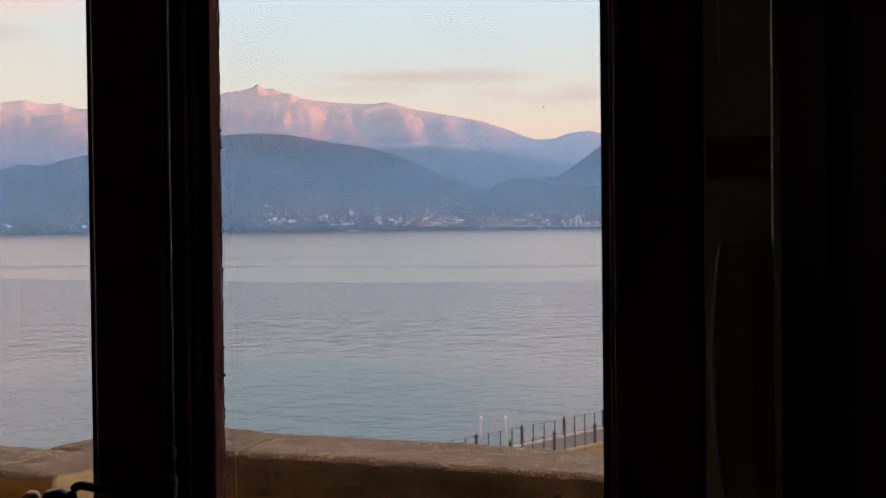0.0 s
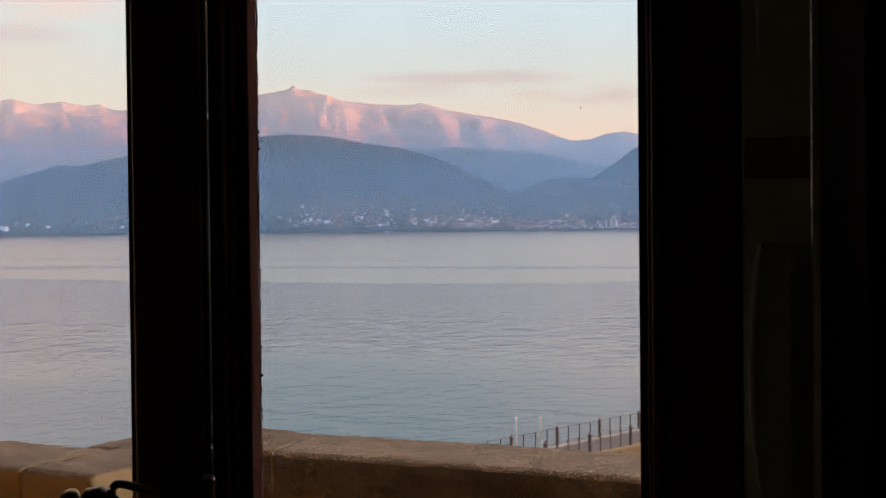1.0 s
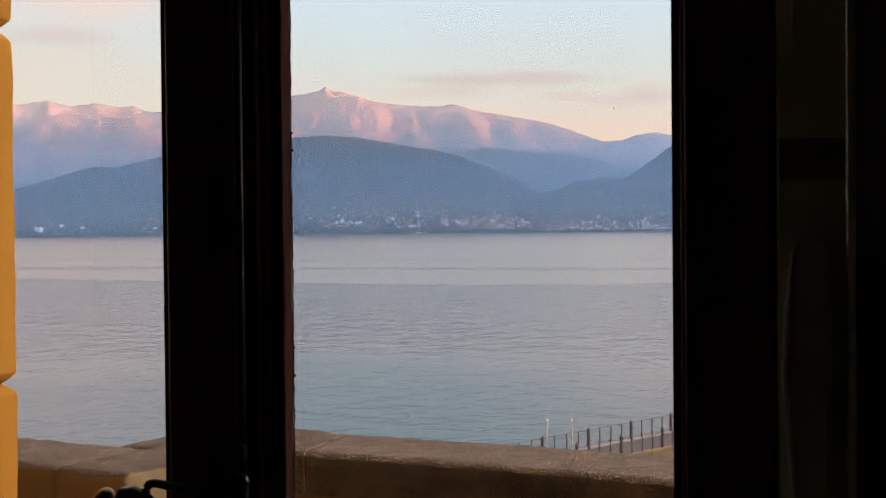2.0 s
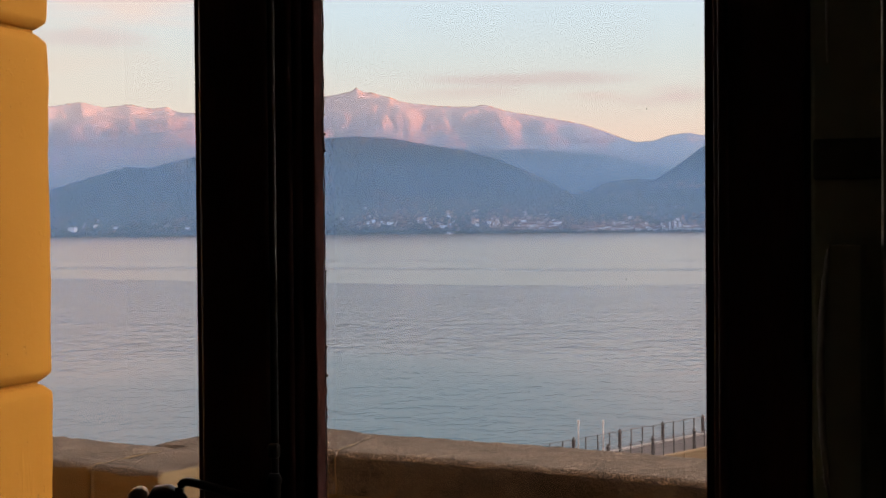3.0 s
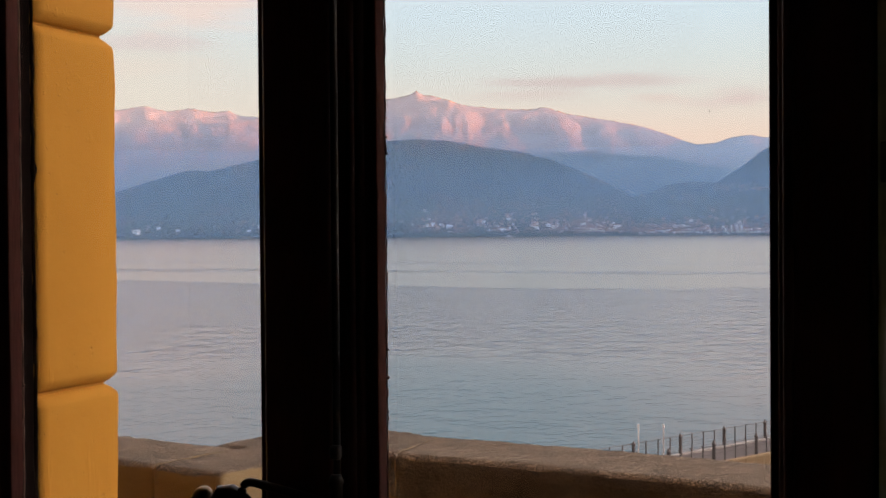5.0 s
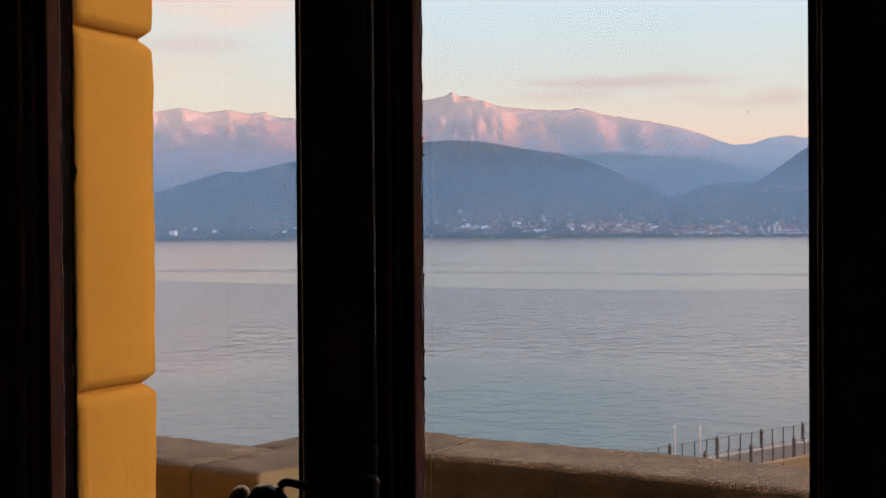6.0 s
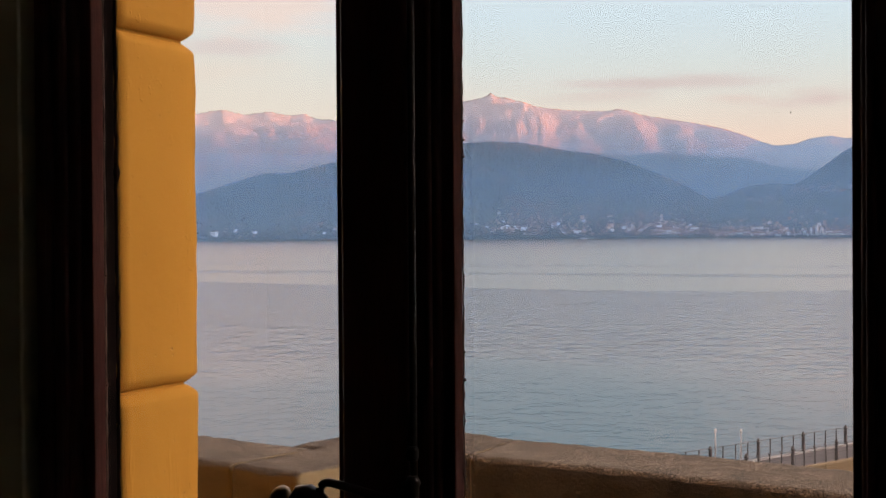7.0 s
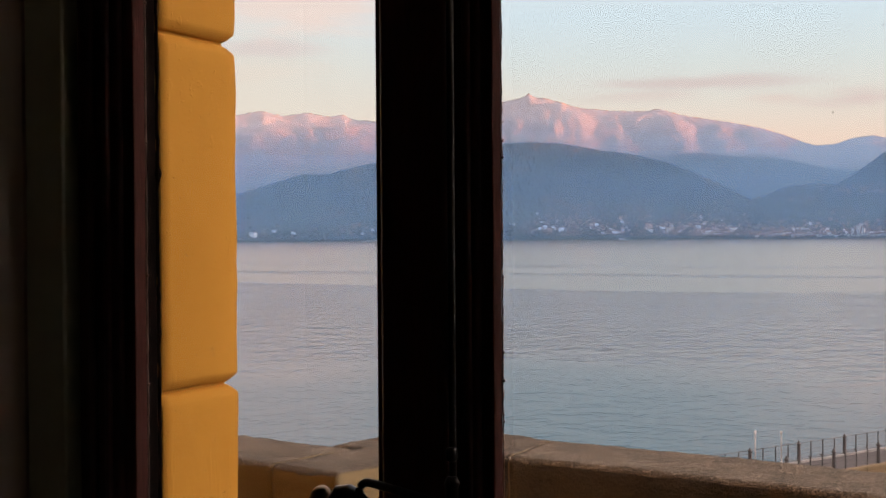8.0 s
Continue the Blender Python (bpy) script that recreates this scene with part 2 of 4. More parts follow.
BRASS = material("worn_brass", [(0.26, 0.20, 0.12), (0.36, 0.29, 0.18)], 25.0, 4.0, 160.0, 0.4, 0.35, 0.9, bump=0.2, bump_depth=0.0005)
FLOOR = material("dark_parquet", [(0.22, 0.15, 0.09), (0.30, 0.21, 0.13)], 2.0, 6.0, 30.0, 0.3, 0.45, stretch=(1, 10, 1))
CEIL = material("ceiling_paint", [(0.72, 0.69, 0.64), (0.8, 0.77, 0.72)], 1.0, 4.0, 40.0, 0.2, 0.9)
TERRACE = material("terrace_tile", [(0.27, 0.26, 0.24), (0.35, 0.34, 0.315)], 3.0, 5.0, 50.0, 0.3, 0.75)
# sealant black, taken darker still to paint the shade of the gap
BLACK = material("black_sealant_and_gap_shade", [(0.0022, 0.0019, 0.0016), (0.004, 0.0035, 0.003)], 30.0, rough=1.0, bump=0.0, ior=1.02)
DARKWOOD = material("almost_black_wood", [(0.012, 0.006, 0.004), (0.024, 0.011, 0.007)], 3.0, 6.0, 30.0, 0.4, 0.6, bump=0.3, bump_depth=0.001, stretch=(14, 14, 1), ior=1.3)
LEAF = material("painted_hinge_leaf", [(0.15, 0.16, 0.115), (0.25, 0.26, 0.19)], 8.0, 5.0, 60.0, 0.3, 0.6, bump=0.3, bump_depth=0.001)
STEEL = material("worn_metal_strip", [(0.34, 0.34, 0.31), (0.44, 0.44, 0.40)], 20.0, 4.0, 160.0, 0.4, 0.14, 0.9, bump=0)
PALE = material("pale_worn_paint", [(0.62, 0.62, 0.54), (0.75, 0.75, 0.67)], 12.0, 5.0, 90.0, 0.3, 0.7)
SPECK = material("dark_dirt", [(0.03, 0.025, 0.02), (0.05, 0.04, 0.03)], 30.0, rough=0.9, bump=0.0)
PUTTY = material("old_putty", [(0.20, 0.12, 0.09), (0.32, 0.22, 0.17)], 40.0, rough=0.8, bump=0.4)
WATER, GLASS = water_material(), glass_material()
QUAY = material("quay_concrete", [(0.30, 0.27, 0.22), (0.42, 0.38, 0.31)], 0.6, 6.0, 9.0, 0.3, 0.9, bump=0.3, bump_depth=0.01)
DECK = material("jetty_asphalt", [(0.078, 0.070, 0.064), (0.112, 0.102, 0.094)], 0.5, 6.0, 12.0, 0.3, 0.9, bump=0.2, bump_depth=0.01)
KERB = material("pale_kerb", [(0.22, 0.213, 0.20), (0.29, 0.28, 0.262)], 0.8, 5.0, 12.0, 0.3, 0.85)
RAIL = material("rail_grey_steel", [(0.06, 0.052, 0.05), (0.10, 0.09, 0.085)], 2.0, 5.0, 20.0, 0.3, 0.6, 0.3, bump=0)
SIDEWALL = material("ochre_jetty_wall", [(0.120, 0.078, 0.036), (0.175, 0.118, 0.058)], 0.8, 6.0, 8.0, 0.3, 0.9, bump_depth=0.01)
SANDWALL = material("sandy_landing_wall", [(0.19, 0.135, 0.075), (0.26, 0.19, 0.11)], 0.8, 6.0, 8.0, 0.3, 0.9, bump_depth=0.01)
WHITE = material("white_lamp_paint", [(0.50, 0.47, 0.45), (0.58, 0.55, 0.53)], 2.0, rough=0.5, bump=0)
# hills and peaks several kilometres off
def land(name, high, low, z0, z1, patch, patch_colour, cover=0.56, stretch=2.2, grain=0.2):
    """Far land: one cover below z0 turning into another above z1, broken by noise, with patches of a third."""
    m = bpy.data.materials.new(name)
    m.use_nodes = True
    n = Nodes(m.node_tree)
    at = n.node("ShaderNodeTexCoord").outputs["Object"]
    xyz = n.node("ShaderNodeSeparateXYZ")
    n.put(xyz.inputs[0], at)
    big, fine = n.noise(at, 0.006, 7.0, 0.62, 0.5), n.noise(at, 0.05, 5.0, 0.65)
    z = n.math("ADD", xyz.outputs[2], n.math("MULTIPLY", n.math("SUBTRACT", big, 0.5), (z1 - z0) * 1.3))
    colour = n.mix(n.step(z, z0, z1), low, high)
    colour = n.mix(n.math("MULTIPLY", n.step(n.noise(n.scaled(at, 1, 1, stretch), patch, 6.0, 0.6, 0.8), cover, cover + 0.12), 0.75), colour, patch_colour)
    v = n.node("ShaderNodeVectorMath", operation="SCALE")
    n.put(v.inputs[0], colour)
    n.put(v.inputs["Scale"], n.step(fine, 0.3, 0.7, 1.0 - grain, 1.0 + grain))
    out = n.node("ShaderNodeBsdfDiffuse")
    n.put(out.inputs["Color"], v.outputs[0])
    n.put(n.node("ShaderNodeOutputMaterial").inputs["Surface"], out.outputs[0])
    return m


HILL = land("wooded_hill", (0.042, 0.046, 0.036), (0.060, 0.070, 0.046), 20.0, 140.0, 0.011, (0.135, 0.100, 0.072), 0.55, grain=0.5)
HILL_RIGHT = land("far_wooded_slope", (0.045, 0.050, 0.040), (0.075, 0.085, 0.055), 60.0, 170.0, 0.011, (0.11, 0.095, 0.07), 0.55)
FOOT = land("shaded_foothills", (0.075, 0.072, 0.055), (0.060, 0.066, 0.048), 100.0, 260.0, 0.009, (0.12, 0.105, 0.085), 0.55)
PEAK = land("rock_and_old_snow", (0.25, 0.228, 0.22), (0.185, 0.146, 0.118), 260.0, 440.0, 0.016, (0.19, 0.155, 0.132), 0.50, 0.7, 0.12)
SNOW = land("snowy_peaks", (0.22, 0.216, 0.216), (0.18, 0.175, 0.17), 300.0, 400.0, 0.014, (0.40, 0.38, 0.37), 0.52, 0.8, 0.1)


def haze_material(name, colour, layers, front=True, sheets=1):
    """Painted haze: a mostly clear surface coloured like distant air, its density given by height above the lake (0 to
    500 m), shared out over some sheets.
    """
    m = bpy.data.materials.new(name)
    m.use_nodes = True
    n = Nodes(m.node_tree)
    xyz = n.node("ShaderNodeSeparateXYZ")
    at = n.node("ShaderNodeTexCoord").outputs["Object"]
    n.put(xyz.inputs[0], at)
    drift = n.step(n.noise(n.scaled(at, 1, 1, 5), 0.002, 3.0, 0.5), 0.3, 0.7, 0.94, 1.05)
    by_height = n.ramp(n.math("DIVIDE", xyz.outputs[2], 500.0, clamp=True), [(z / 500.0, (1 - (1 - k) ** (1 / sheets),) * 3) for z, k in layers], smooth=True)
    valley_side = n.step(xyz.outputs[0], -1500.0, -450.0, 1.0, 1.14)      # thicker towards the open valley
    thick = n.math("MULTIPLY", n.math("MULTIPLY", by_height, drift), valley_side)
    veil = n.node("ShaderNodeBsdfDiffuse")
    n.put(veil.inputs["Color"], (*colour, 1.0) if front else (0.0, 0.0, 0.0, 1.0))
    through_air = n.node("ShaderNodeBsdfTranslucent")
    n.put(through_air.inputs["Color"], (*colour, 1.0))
    both = n.node("ShaderNodeAddShader")      # the tinted sheet scatters sky light on either side, in place of air
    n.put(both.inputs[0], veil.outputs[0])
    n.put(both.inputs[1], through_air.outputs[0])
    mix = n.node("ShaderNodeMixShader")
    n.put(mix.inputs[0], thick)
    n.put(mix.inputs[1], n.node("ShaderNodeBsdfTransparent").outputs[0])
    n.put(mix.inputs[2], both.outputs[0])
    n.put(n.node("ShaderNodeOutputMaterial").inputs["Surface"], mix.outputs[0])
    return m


# blue of the distance, painted on sheets instead of a volume
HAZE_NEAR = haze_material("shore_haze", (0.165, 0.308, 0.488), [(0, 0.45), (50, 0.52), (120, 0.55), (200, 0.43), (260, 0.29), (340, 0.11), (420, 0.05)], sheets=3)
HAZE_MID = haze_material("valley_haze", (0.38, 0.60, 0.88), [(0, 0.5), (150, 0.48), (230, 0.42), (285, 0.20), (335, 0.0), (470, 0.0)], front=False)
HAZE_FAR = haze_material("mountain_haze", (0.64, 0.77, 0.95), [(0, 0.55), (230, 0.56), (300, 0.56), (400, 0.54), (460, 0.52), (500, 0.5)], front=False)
TOWN_WALL = material("town_walls", [(0.30, 0.24, 0.18), (0.50, 0.36, 0.25), (0.66, 0.44, 0.32), (0.74, 0.66, 0.55), (0.80, 0.77, 0.72)], 0.03, 2.0, 0.2, 0.1, 0.95, bump=0, spread=0.9, ior=1.0)
TOWER = material("pale_tower_walls", [(0.72, 0.68, 0.62), (0.82, 0.79, 0.75)], 0.03, 2.0, 0.2, 0.1, 0.95, bump=0, ior=1.0)
TOWN_ROOF = material("town_roofs", [(0.16, 0.085, 0.06), (0.30, 0.16, 0.11)], 0.03, 2.0, 0.2, 0.1, 0.95, bump=0, spread=0.5, ior=1.0)


def town_material():
    m = bpy.data.materials.new("far_house_paint")
    m.use_nodes = True
    n = Nodes(m.node_tree)
    out = n.node("ShaderNodeBsdfDiffuse")
    pick = n.node("ShaderNodeNewGeometry").outputs["Random Per Island"]
    n.put(out.inputs["Color"], n.ramp(pick, [(0.0, (0.06, 0.05, 0.04)), (0.4, (0.13, 0.09, 0.065)), (0.65, (0.36, 0.22, 0.15)), (0.88, (0.54, 0.40, 0.30)), (1.0, (0.78, 0.72, 0.66))]))
    n.put(n.node("ShaderNodeOutputMaterial").inputs["Surface"], out.outputs[0])
    return m


TOWN_MIX = town_material()
MORTAR = material("pale_mortar", [(0.20, 0.18, 0.145), (0.30, 0.27, 0.22)], 20.0, 5.0, 120.0, 0.4, 0.9)
TREES = material("lakeside_trees", [(0.030, 0.034, 0.022), (0.055, 0.058, 0.036)], 0.05, 5.0, 0.4, 0.4, 1.0, bump=0, ior=1.0)


# ---- building blocks ----
def finish(name, bm, mat, parent=None, label="", smooth=False):
    bmesh.ops.recalc_face_normals(bm, faces=bm.faces)
    me = bpy.data.meshes.new(name)
    bm.to_mesh(me)
    bm.free()
    for f in me.polygons:
        f.use_smooth = smooth
    me.materials.append(mat)
    ob = new(name, me)
    ob.parent = parent
    if label:
        ob["label"] = label
    return ob


def part(name, bm, mat, parent, label="", smooth=False):
    return finish(name, bm, mat, parent, label, smooth)


def thing(name, label, category, kind="", group="", at=(0, 0, 0)):
    ob = new(name)
    ob.empty_display_size = 0.1
    ob.location = at
    return tagged(ob, label, category, group, kind)


def box(x0, x1, y0, y1, z0, z1, bevel=0.0, seg=2, bm=None):
    made = bmesh.new()
    bmesh.ops.create_cube(made, size=1.0)
    for v in made.verts:
        v.co = Vector((x0 + (v.co.x + 0.5) * (x1 - x0), y0 + (v.co.y + 0.5) * (y1 - y0), z0 + (v.co.z + 0.5) * (z1 - z0)))
    if bevel:
        bmesh.ops.bevel(made, geom=made.edges[:], offset=bevel, segments=seg, profile=0.5, affect="EDGES")
    return joined(bm, made)


def joined(bm, made):
    if bm is None:
        return made
    me = bpy.data.meshes.new("tmp")
    made.to_mesh(me)
    made.free()
    bm.from_mesh(me)
    bpy.data.meshes.remove(me)
    return bm


def prism(plan, z0, z1, bm=None, bevel=0.0):
    """An upright solid over a plan outline."""
    made = bmesh.new()
    low = [made.verts.new((x, y, z0)) for x, y in plan]
    top = [made.verts.new((x, y, z1)) for x, y in plan]
    made.faces.new(low[::-1])
    made.faces.new(top)
    for i in range(len(plan)):
        j = (i + 1) % len(plan)
        made.faces.new((low[i], low[j], top[j], top[i]))
    if bevel:
        bmesh.ops.bevel(made, geom=made.edges[:], offset=bevel, segments=2, profile=0.5, affect="EDGES")
    return joined(bm, made)


def tube(points, radius, sides=10, bm=None, caps=True):
    """A round bar along a line of points."""
    made = bmesh.new()
    pts = [Vector(p) for p in points]
    rings = []
    for i, p in enumerate(pts):
        d = (pts[min(i + 1, len(pts) - 1)] - pts[max(i - 1, 0)]).normalized()
        side = d.cross(Vector((0.31, 0.22, 0.93)) if abs(d.z) < 0.9 else Vector((1, 0, 0))).normalized()
        other = d.cross(side)
        r = radius[i] if isinstance(radius, (list, tuple)) else radius
        rings.append([made.verts.new(p + (side * math.cos(2 * math.pi * k / sides) + other * math.sin(2 * math.pi * k / sides)) * r) for k in range(sides)])
    for a, b in zip(rings, rings[1:]):
        for k in range(sides):
            made.faces.new((a[k], a[(k + 1) % sides], b[(k + 1) % sides], b[k]))
    if caps:
        made.faces.new(rings[0][::-1])
        made.faces.new(rings[-1])
    return joined(bm, made)


def bend(points, steps=5, r=0.3):
    """Rounds the corners of a line of points."""
    pts = [Vector(p) for p in points]
    out = [pts[0]]
    for a, b, c in zip(pts, pts[1:], pts[2:]):
        p, q = b.lerp(a, r), b.lerp(c, r)
        for i in range(steps + 1):
            k = i / steps
            out.append(p.lerp(b, k).lerp(b.lerp(q, k), k))
    return out + [pts[-1]]


def interp(rows, a):
    if a <= rows[0][0]:
        return rows[0][1]
    for (a0, v0), (a1, v1) in zip(rows, rows[1:]):
        if a <= a1:
            k = (a - a0) / (a1 - a0)
            return v0 + (v1 - v0) * k
    return rows[-1][1]

# ---- lake, far shore and mountains ----
LAKE = -11.2
SHORE = 3150.0


def lake():
    bm = bmesh.new()
    step = 700.0
    grid = [[bm.verts.new((-9100 + i * step, -2100 + j * step, LAKE)) for j in range(12)] for i in range(27)]
    for i in range(26):
        for j in range(11):
            bm.faces.new((grid[i][j], grid[i + 1][j], grid[i + 1][j + 1], grid[i][j + 1]))
    tagged(finish("water", bm, WATER), "calm grey-blue lake with fine ripples at dusk", "lake", kind="structure")


def swing_up(v):
    return min(max((v - 0.25) * 3.0, 0.0), 1.0)


class Range:
    """A mountain range seen from the house: skyline height in degrees by heading, a foot and a ridge distance."""

    def __init__(self, skyline, foot, ridge, power, rough, spur, seed, sway=0.5, arms=()):
        self.skyline, self.foot, self.ridge, self.power = skyline, foot, ridge, power
        self.rough, self.spur, self.seed, self.sway = rough, spur, seed, sway
        self.arms = arms      # side ridges: heading and rise at head and foot, height and widths to the west and east in metres

    def arm_height(self, a, v):
        deg, deep = self.ridge * 0.01745, self.ridge - self.foot
        px, py = -a * deg, v * deep
        best = 0.0
        for a0, v0, a1, v1, amp, west, east in self.arms:
            x0, y0, x1, y1 = -a0 * deg, v0 * deep, -a1 * deg, v1 * deep
            dx, dy = x1 - x0, y1 - y0
            size = math.hypot(dx, dy)
            t = min(max(((px - x0) * dx + (py - y0) * dy) / size ** 2, 0.0), 1.0)
            sx, sy = px - x0 - dx * t, py - y0 - dy * t
            wide = west if sx < 0 else east
            wob = 0.35 * noise.noise(Vector((px * 0.02, py * 0.02, self.seed)))
            off = math.hypot(sx, sy) / (wide * (1.0 + wob) * (0.7 + 0.6 * t))
            if off < 1.0:
                best = max(best, amp * (1.0 - off) * math.sin(math.pi * min(0.12 + t, 0.95)) ** 0.5)
        return best

    def height(self, a, v):
        top = self.ridge * math.tan(radians(interp(self.skyline, a))) + 1.5
        rise = (top - LAKE) * max(v, 0.0) ** self.power
        x, y = a * 0.9, v * 2.2
        bent = self.sway * noise.noise(Vector((x * 0.5, v * 2.5, self.seed + 4.0)))
        crag = 0.012
        skew, steep = (1.5 * v, 1.5) if self.arms else (0.0, 0.55)
        spurs = noise.ridged_multi_fractal(Vector((x * self.spur + bent + skew, y * steep, self.seed)), 1.0, 2.1, 6, 1.0, 2.0)
        fine = noise.fractal(Vector((x * 6.0, v * (44.0 if self.rough < 0.25 else 26.0), self.seed + 9.0)), 0.9, 2.0, 4)
        swing = math.sin(min(max(v, 0.0), 1.0) * math.pi) ** 0.8
        z = LAKE + rise + (top - LAKE) * self.rough * (spurs - 1.0) * swing * 0.45 + (top - LAKE) * crag * fine * (0.45 + 0.6 * swing)
        if self.arms:
            fade = min(max((1.0 - v) / 0.25, 0.0), 1.0)
            z += (top - LAKE) * 0.026 * fade * noise.fractal(Vector((a * 1.6, v * 9.0, self.seed + 6.0)), 0.75, 2.1, 5)
            z += self.arm_height(a, v) * fade * fade * (3.0 - 2.0 * fade)
            z += (top - LAKE) * 0.006 * v * noise.fractal(Vector((a * 4.0, v * 26.0, self.seed + 2.0)), 0.7, 2.1, 5)
        elif self.rough < 0.1:      # tree crowns over the woods
            z += 7.0 * swing_up(v) * max(noise.fractal(Vector((a * 13.0, v * 40.0, self.seed)), 0.6, 2.0, 4), -0.2)
        return max(z, LAKE - 2.0)

    def place(self, a, v):
        r = self.foot + (self.ridge - self.foot) * v
        return Vector((-r * math.sin(radians(a)), r * math.cos(radians(a)), self.height(a, v)))

    def build(self, name, mat, label, category, a0, a1, na=260, nv=40):
        verts, faces = [], []
        for j in range(nv + 6):
            v = j / nv
            for i in range(na + 1):
                a = a0 + (a1 - a0) * i / na
                if v <= 1.0:
                    p = self.place(a, v)
                else:
                    p = self.place(a, 1.0)
                    k = (v - 1.0) * nv
                    p = Vector((p.x * (1 + 0.012 * k), p.y * (1 + 0.012 * k), p.z - (p.z - LAKE) * 0.19 * k))
                verts.append(p)
        for j in range(nv + 5):
            for i in range(na):
                q = j * (na + 1) + i
                faces.append((q, q + 1, q + na + 2, q + na + 1))
        me = bpy.data.meshes.new(name)
        me.from_pydata(verts, [], faces)
        for f in me.polygons:
            f.use_smooth = True
        me.materials.append(mat)
        return tagged(new(name, me), label, category, kind="structure")


lake()
hill = Range([(6, 0.1), (11.0, 0.15), (12.3, 0.31), (13.3, 0.76), (14.6, 1.36), (15.8, 2.07), (17.1, 2.67), (18.4, 3.19), (19.7, 3.53), (21.4, 3.79),
              (23.0, 4.10), (24.5, 4.20), (26.1, 4.10), (29.0, 3.70), (31.5, 3.32), (32.6, 3.07), (33.8, 2.77), (34.7, 2.82), (35.7, 2.52), (37.6, 1.92), (41, 0.9), (48, 0.5)],
             SHORE, 3720.0, 1.25, 0.09, 0.33, 3.0)
hill.build("wooded_hill", HILL, "dark blue wooded hill above the far shore", "hill", 7, 41, 1100, 90)
right_hill = Range([(-8, 4.0), (4, 4.6), (7.5, 4.4), (9.2, 3.45), (10.0, 2.85), (11.15, 2.1), (12.0, 1.72), (13.2, 1.25), (14.6, 0.6), (16, 0.1)], SHORE + 60, 3800.0, 1.3, 0.18, 0.35, 7.0)
right_hill.build("wooded_hill", HILL_RIGHT, "steep dark wooded slope across the lake", "hill", -8, 16, 220, 50)
valley = Range([(-8, 1.6), (7.5, 1.7), (9.7, 1.9), (11.1, 2.08), (12.0, 2.17), (13.3, 2.04), (14.3, 1.61), (16.5, 1.2), (20, 0.5)], SHORE + 30, 3840.0, 1.5, 0.2, 0.4, 11.0)
valley.build("valley_hill", HILL_RIGHT, "low hazy hill behind the lake town", "hill", -8, 20, 220, 50)
foothills = Range([(-8, 2.5), (8, 2.55), (10.7, 2.71), (11.8, 2.85), (13.3, 3.26), (15.1, 3.38), (16.9, 3.61), (18.4, 3.52), (19.9, 3.63), (21.9, 3.7), (24.2, 3.6), (26.1, 3.4),
                   (28, 3.2), (31, 2.2), (34, 1.5), (50, 1.0)], 3900.0, 4120.0, 1.0, 0.22, 0.30, 17.0)
foothills.build("foothills", FOOT, "blue foothills in evening shade", "mountain", -8, 52, 420, 60)
peaks = Range([(-8, 3.6), (6, 3.8), (9.15, 4.06), (9.65, 4.17), (10.45, 4.09), (11.2, 3.85), (12.0, 3.8), (12.5, 3.95), (13.35, 4.3), (14.3, 4.62), (15.8, 4.94), (16.8, 5.1), (17.85, 5.29), (18.7, 5.57),
               (19.4, 5.48), (20.9, 5.53), (22.4, 5.71), (23.7, 6.11), (24.2, 6.18), (24.53, 6.36), (24.9, 6.16), (25.2, 6.1), (26.1, 5.95), (28.5, 5.2), (31.5, 5.05), (34.1, 5.12), (36.15, 5.05), (36.9, 4.93), (37.6, 4.6), (41, 4.2), (50, 3.6)],
              4150.0, 4650.0, 0.9, 0.105, 0.5, 23.0, 0.3,
              [(23.9, 0.88, 21.2, 0.70, 75, 260, 110), (24.35, 0.97, 24.6, 0.84, 25, 60, 45), (21.0, 1.0, 20.35, 0.70, 50, 60, 45), (22.0, 0.98, 21.5, 0.80, 25, 45, 40),
               (18.9, 1.0, 20.1, 0.72, 60, 80, 60), (18.5, 1.0, 17.2, 0.64, 70, 130, 75), (18.6, 0.72, 17.7, 0.60, 45, 60, 60), (16.9, 1.0, 15.7, 0.74, 60, 110, 60), (15.8, 0.9, 16.6, 0.68, 40, 60, 50),
               (14.8, 0.97, 12.9, 0.74, 50, 130, 80), (13.0, 0.85, 11.6, 0.73, 45, 90, 70), (10.2, 1.0, 9.2, 0.7, 35, 100, 80),
               (36.6, 0.98, 35.4, 0.76, 65, 130, 80), (35.0, 0.96, 34.0, 0.74, 50, 70, 60), (29.5, 1.0, 34.8, 0.76, 75, 120, 130), (38.4, 0.95, 36.2, 0.64, 70, 140, 110),
               (33.8, 0.68, 31.0, 0.62, 45, 100, 110), (28.0, 1.0, 27.0, 0.7, 50, 120, 90)])
peaks.build("mountain_range", PEAK, "rugged mountain range with pink evening light on its ridges", "mountain", -8, 52, 900, 120)
snow = Range([(26, 4.6), (30, 5.05), (31.5, 5.18), (32.4, 5.24), (33.0, 5.48), (33.6, 5.38), (34.6, 5.56), (35.6, 5.4), (36.6, 5.63), (37.6, 5.46), (40, 5.2), (50, 4.4)], 4500.0, 4800.0, 0.9, 0.2, 0.6, 31.0, 0.4,
             [(36.7, 1.0, 36.2, 0.7, 45, 60, 50), (34.7, 1.0, 34.1, 0.7, 45, 80, 50), (33.0, 1.0, 32.4, 0.7, 40, 90, 50), (35.5, 1.0, 35.6, 0.8, 25, 40, 30)])
snow.build("snowy_range", SNOW, "distant snowy peaks catching pale pink light", "mountain", 26, 50, 700, 60)


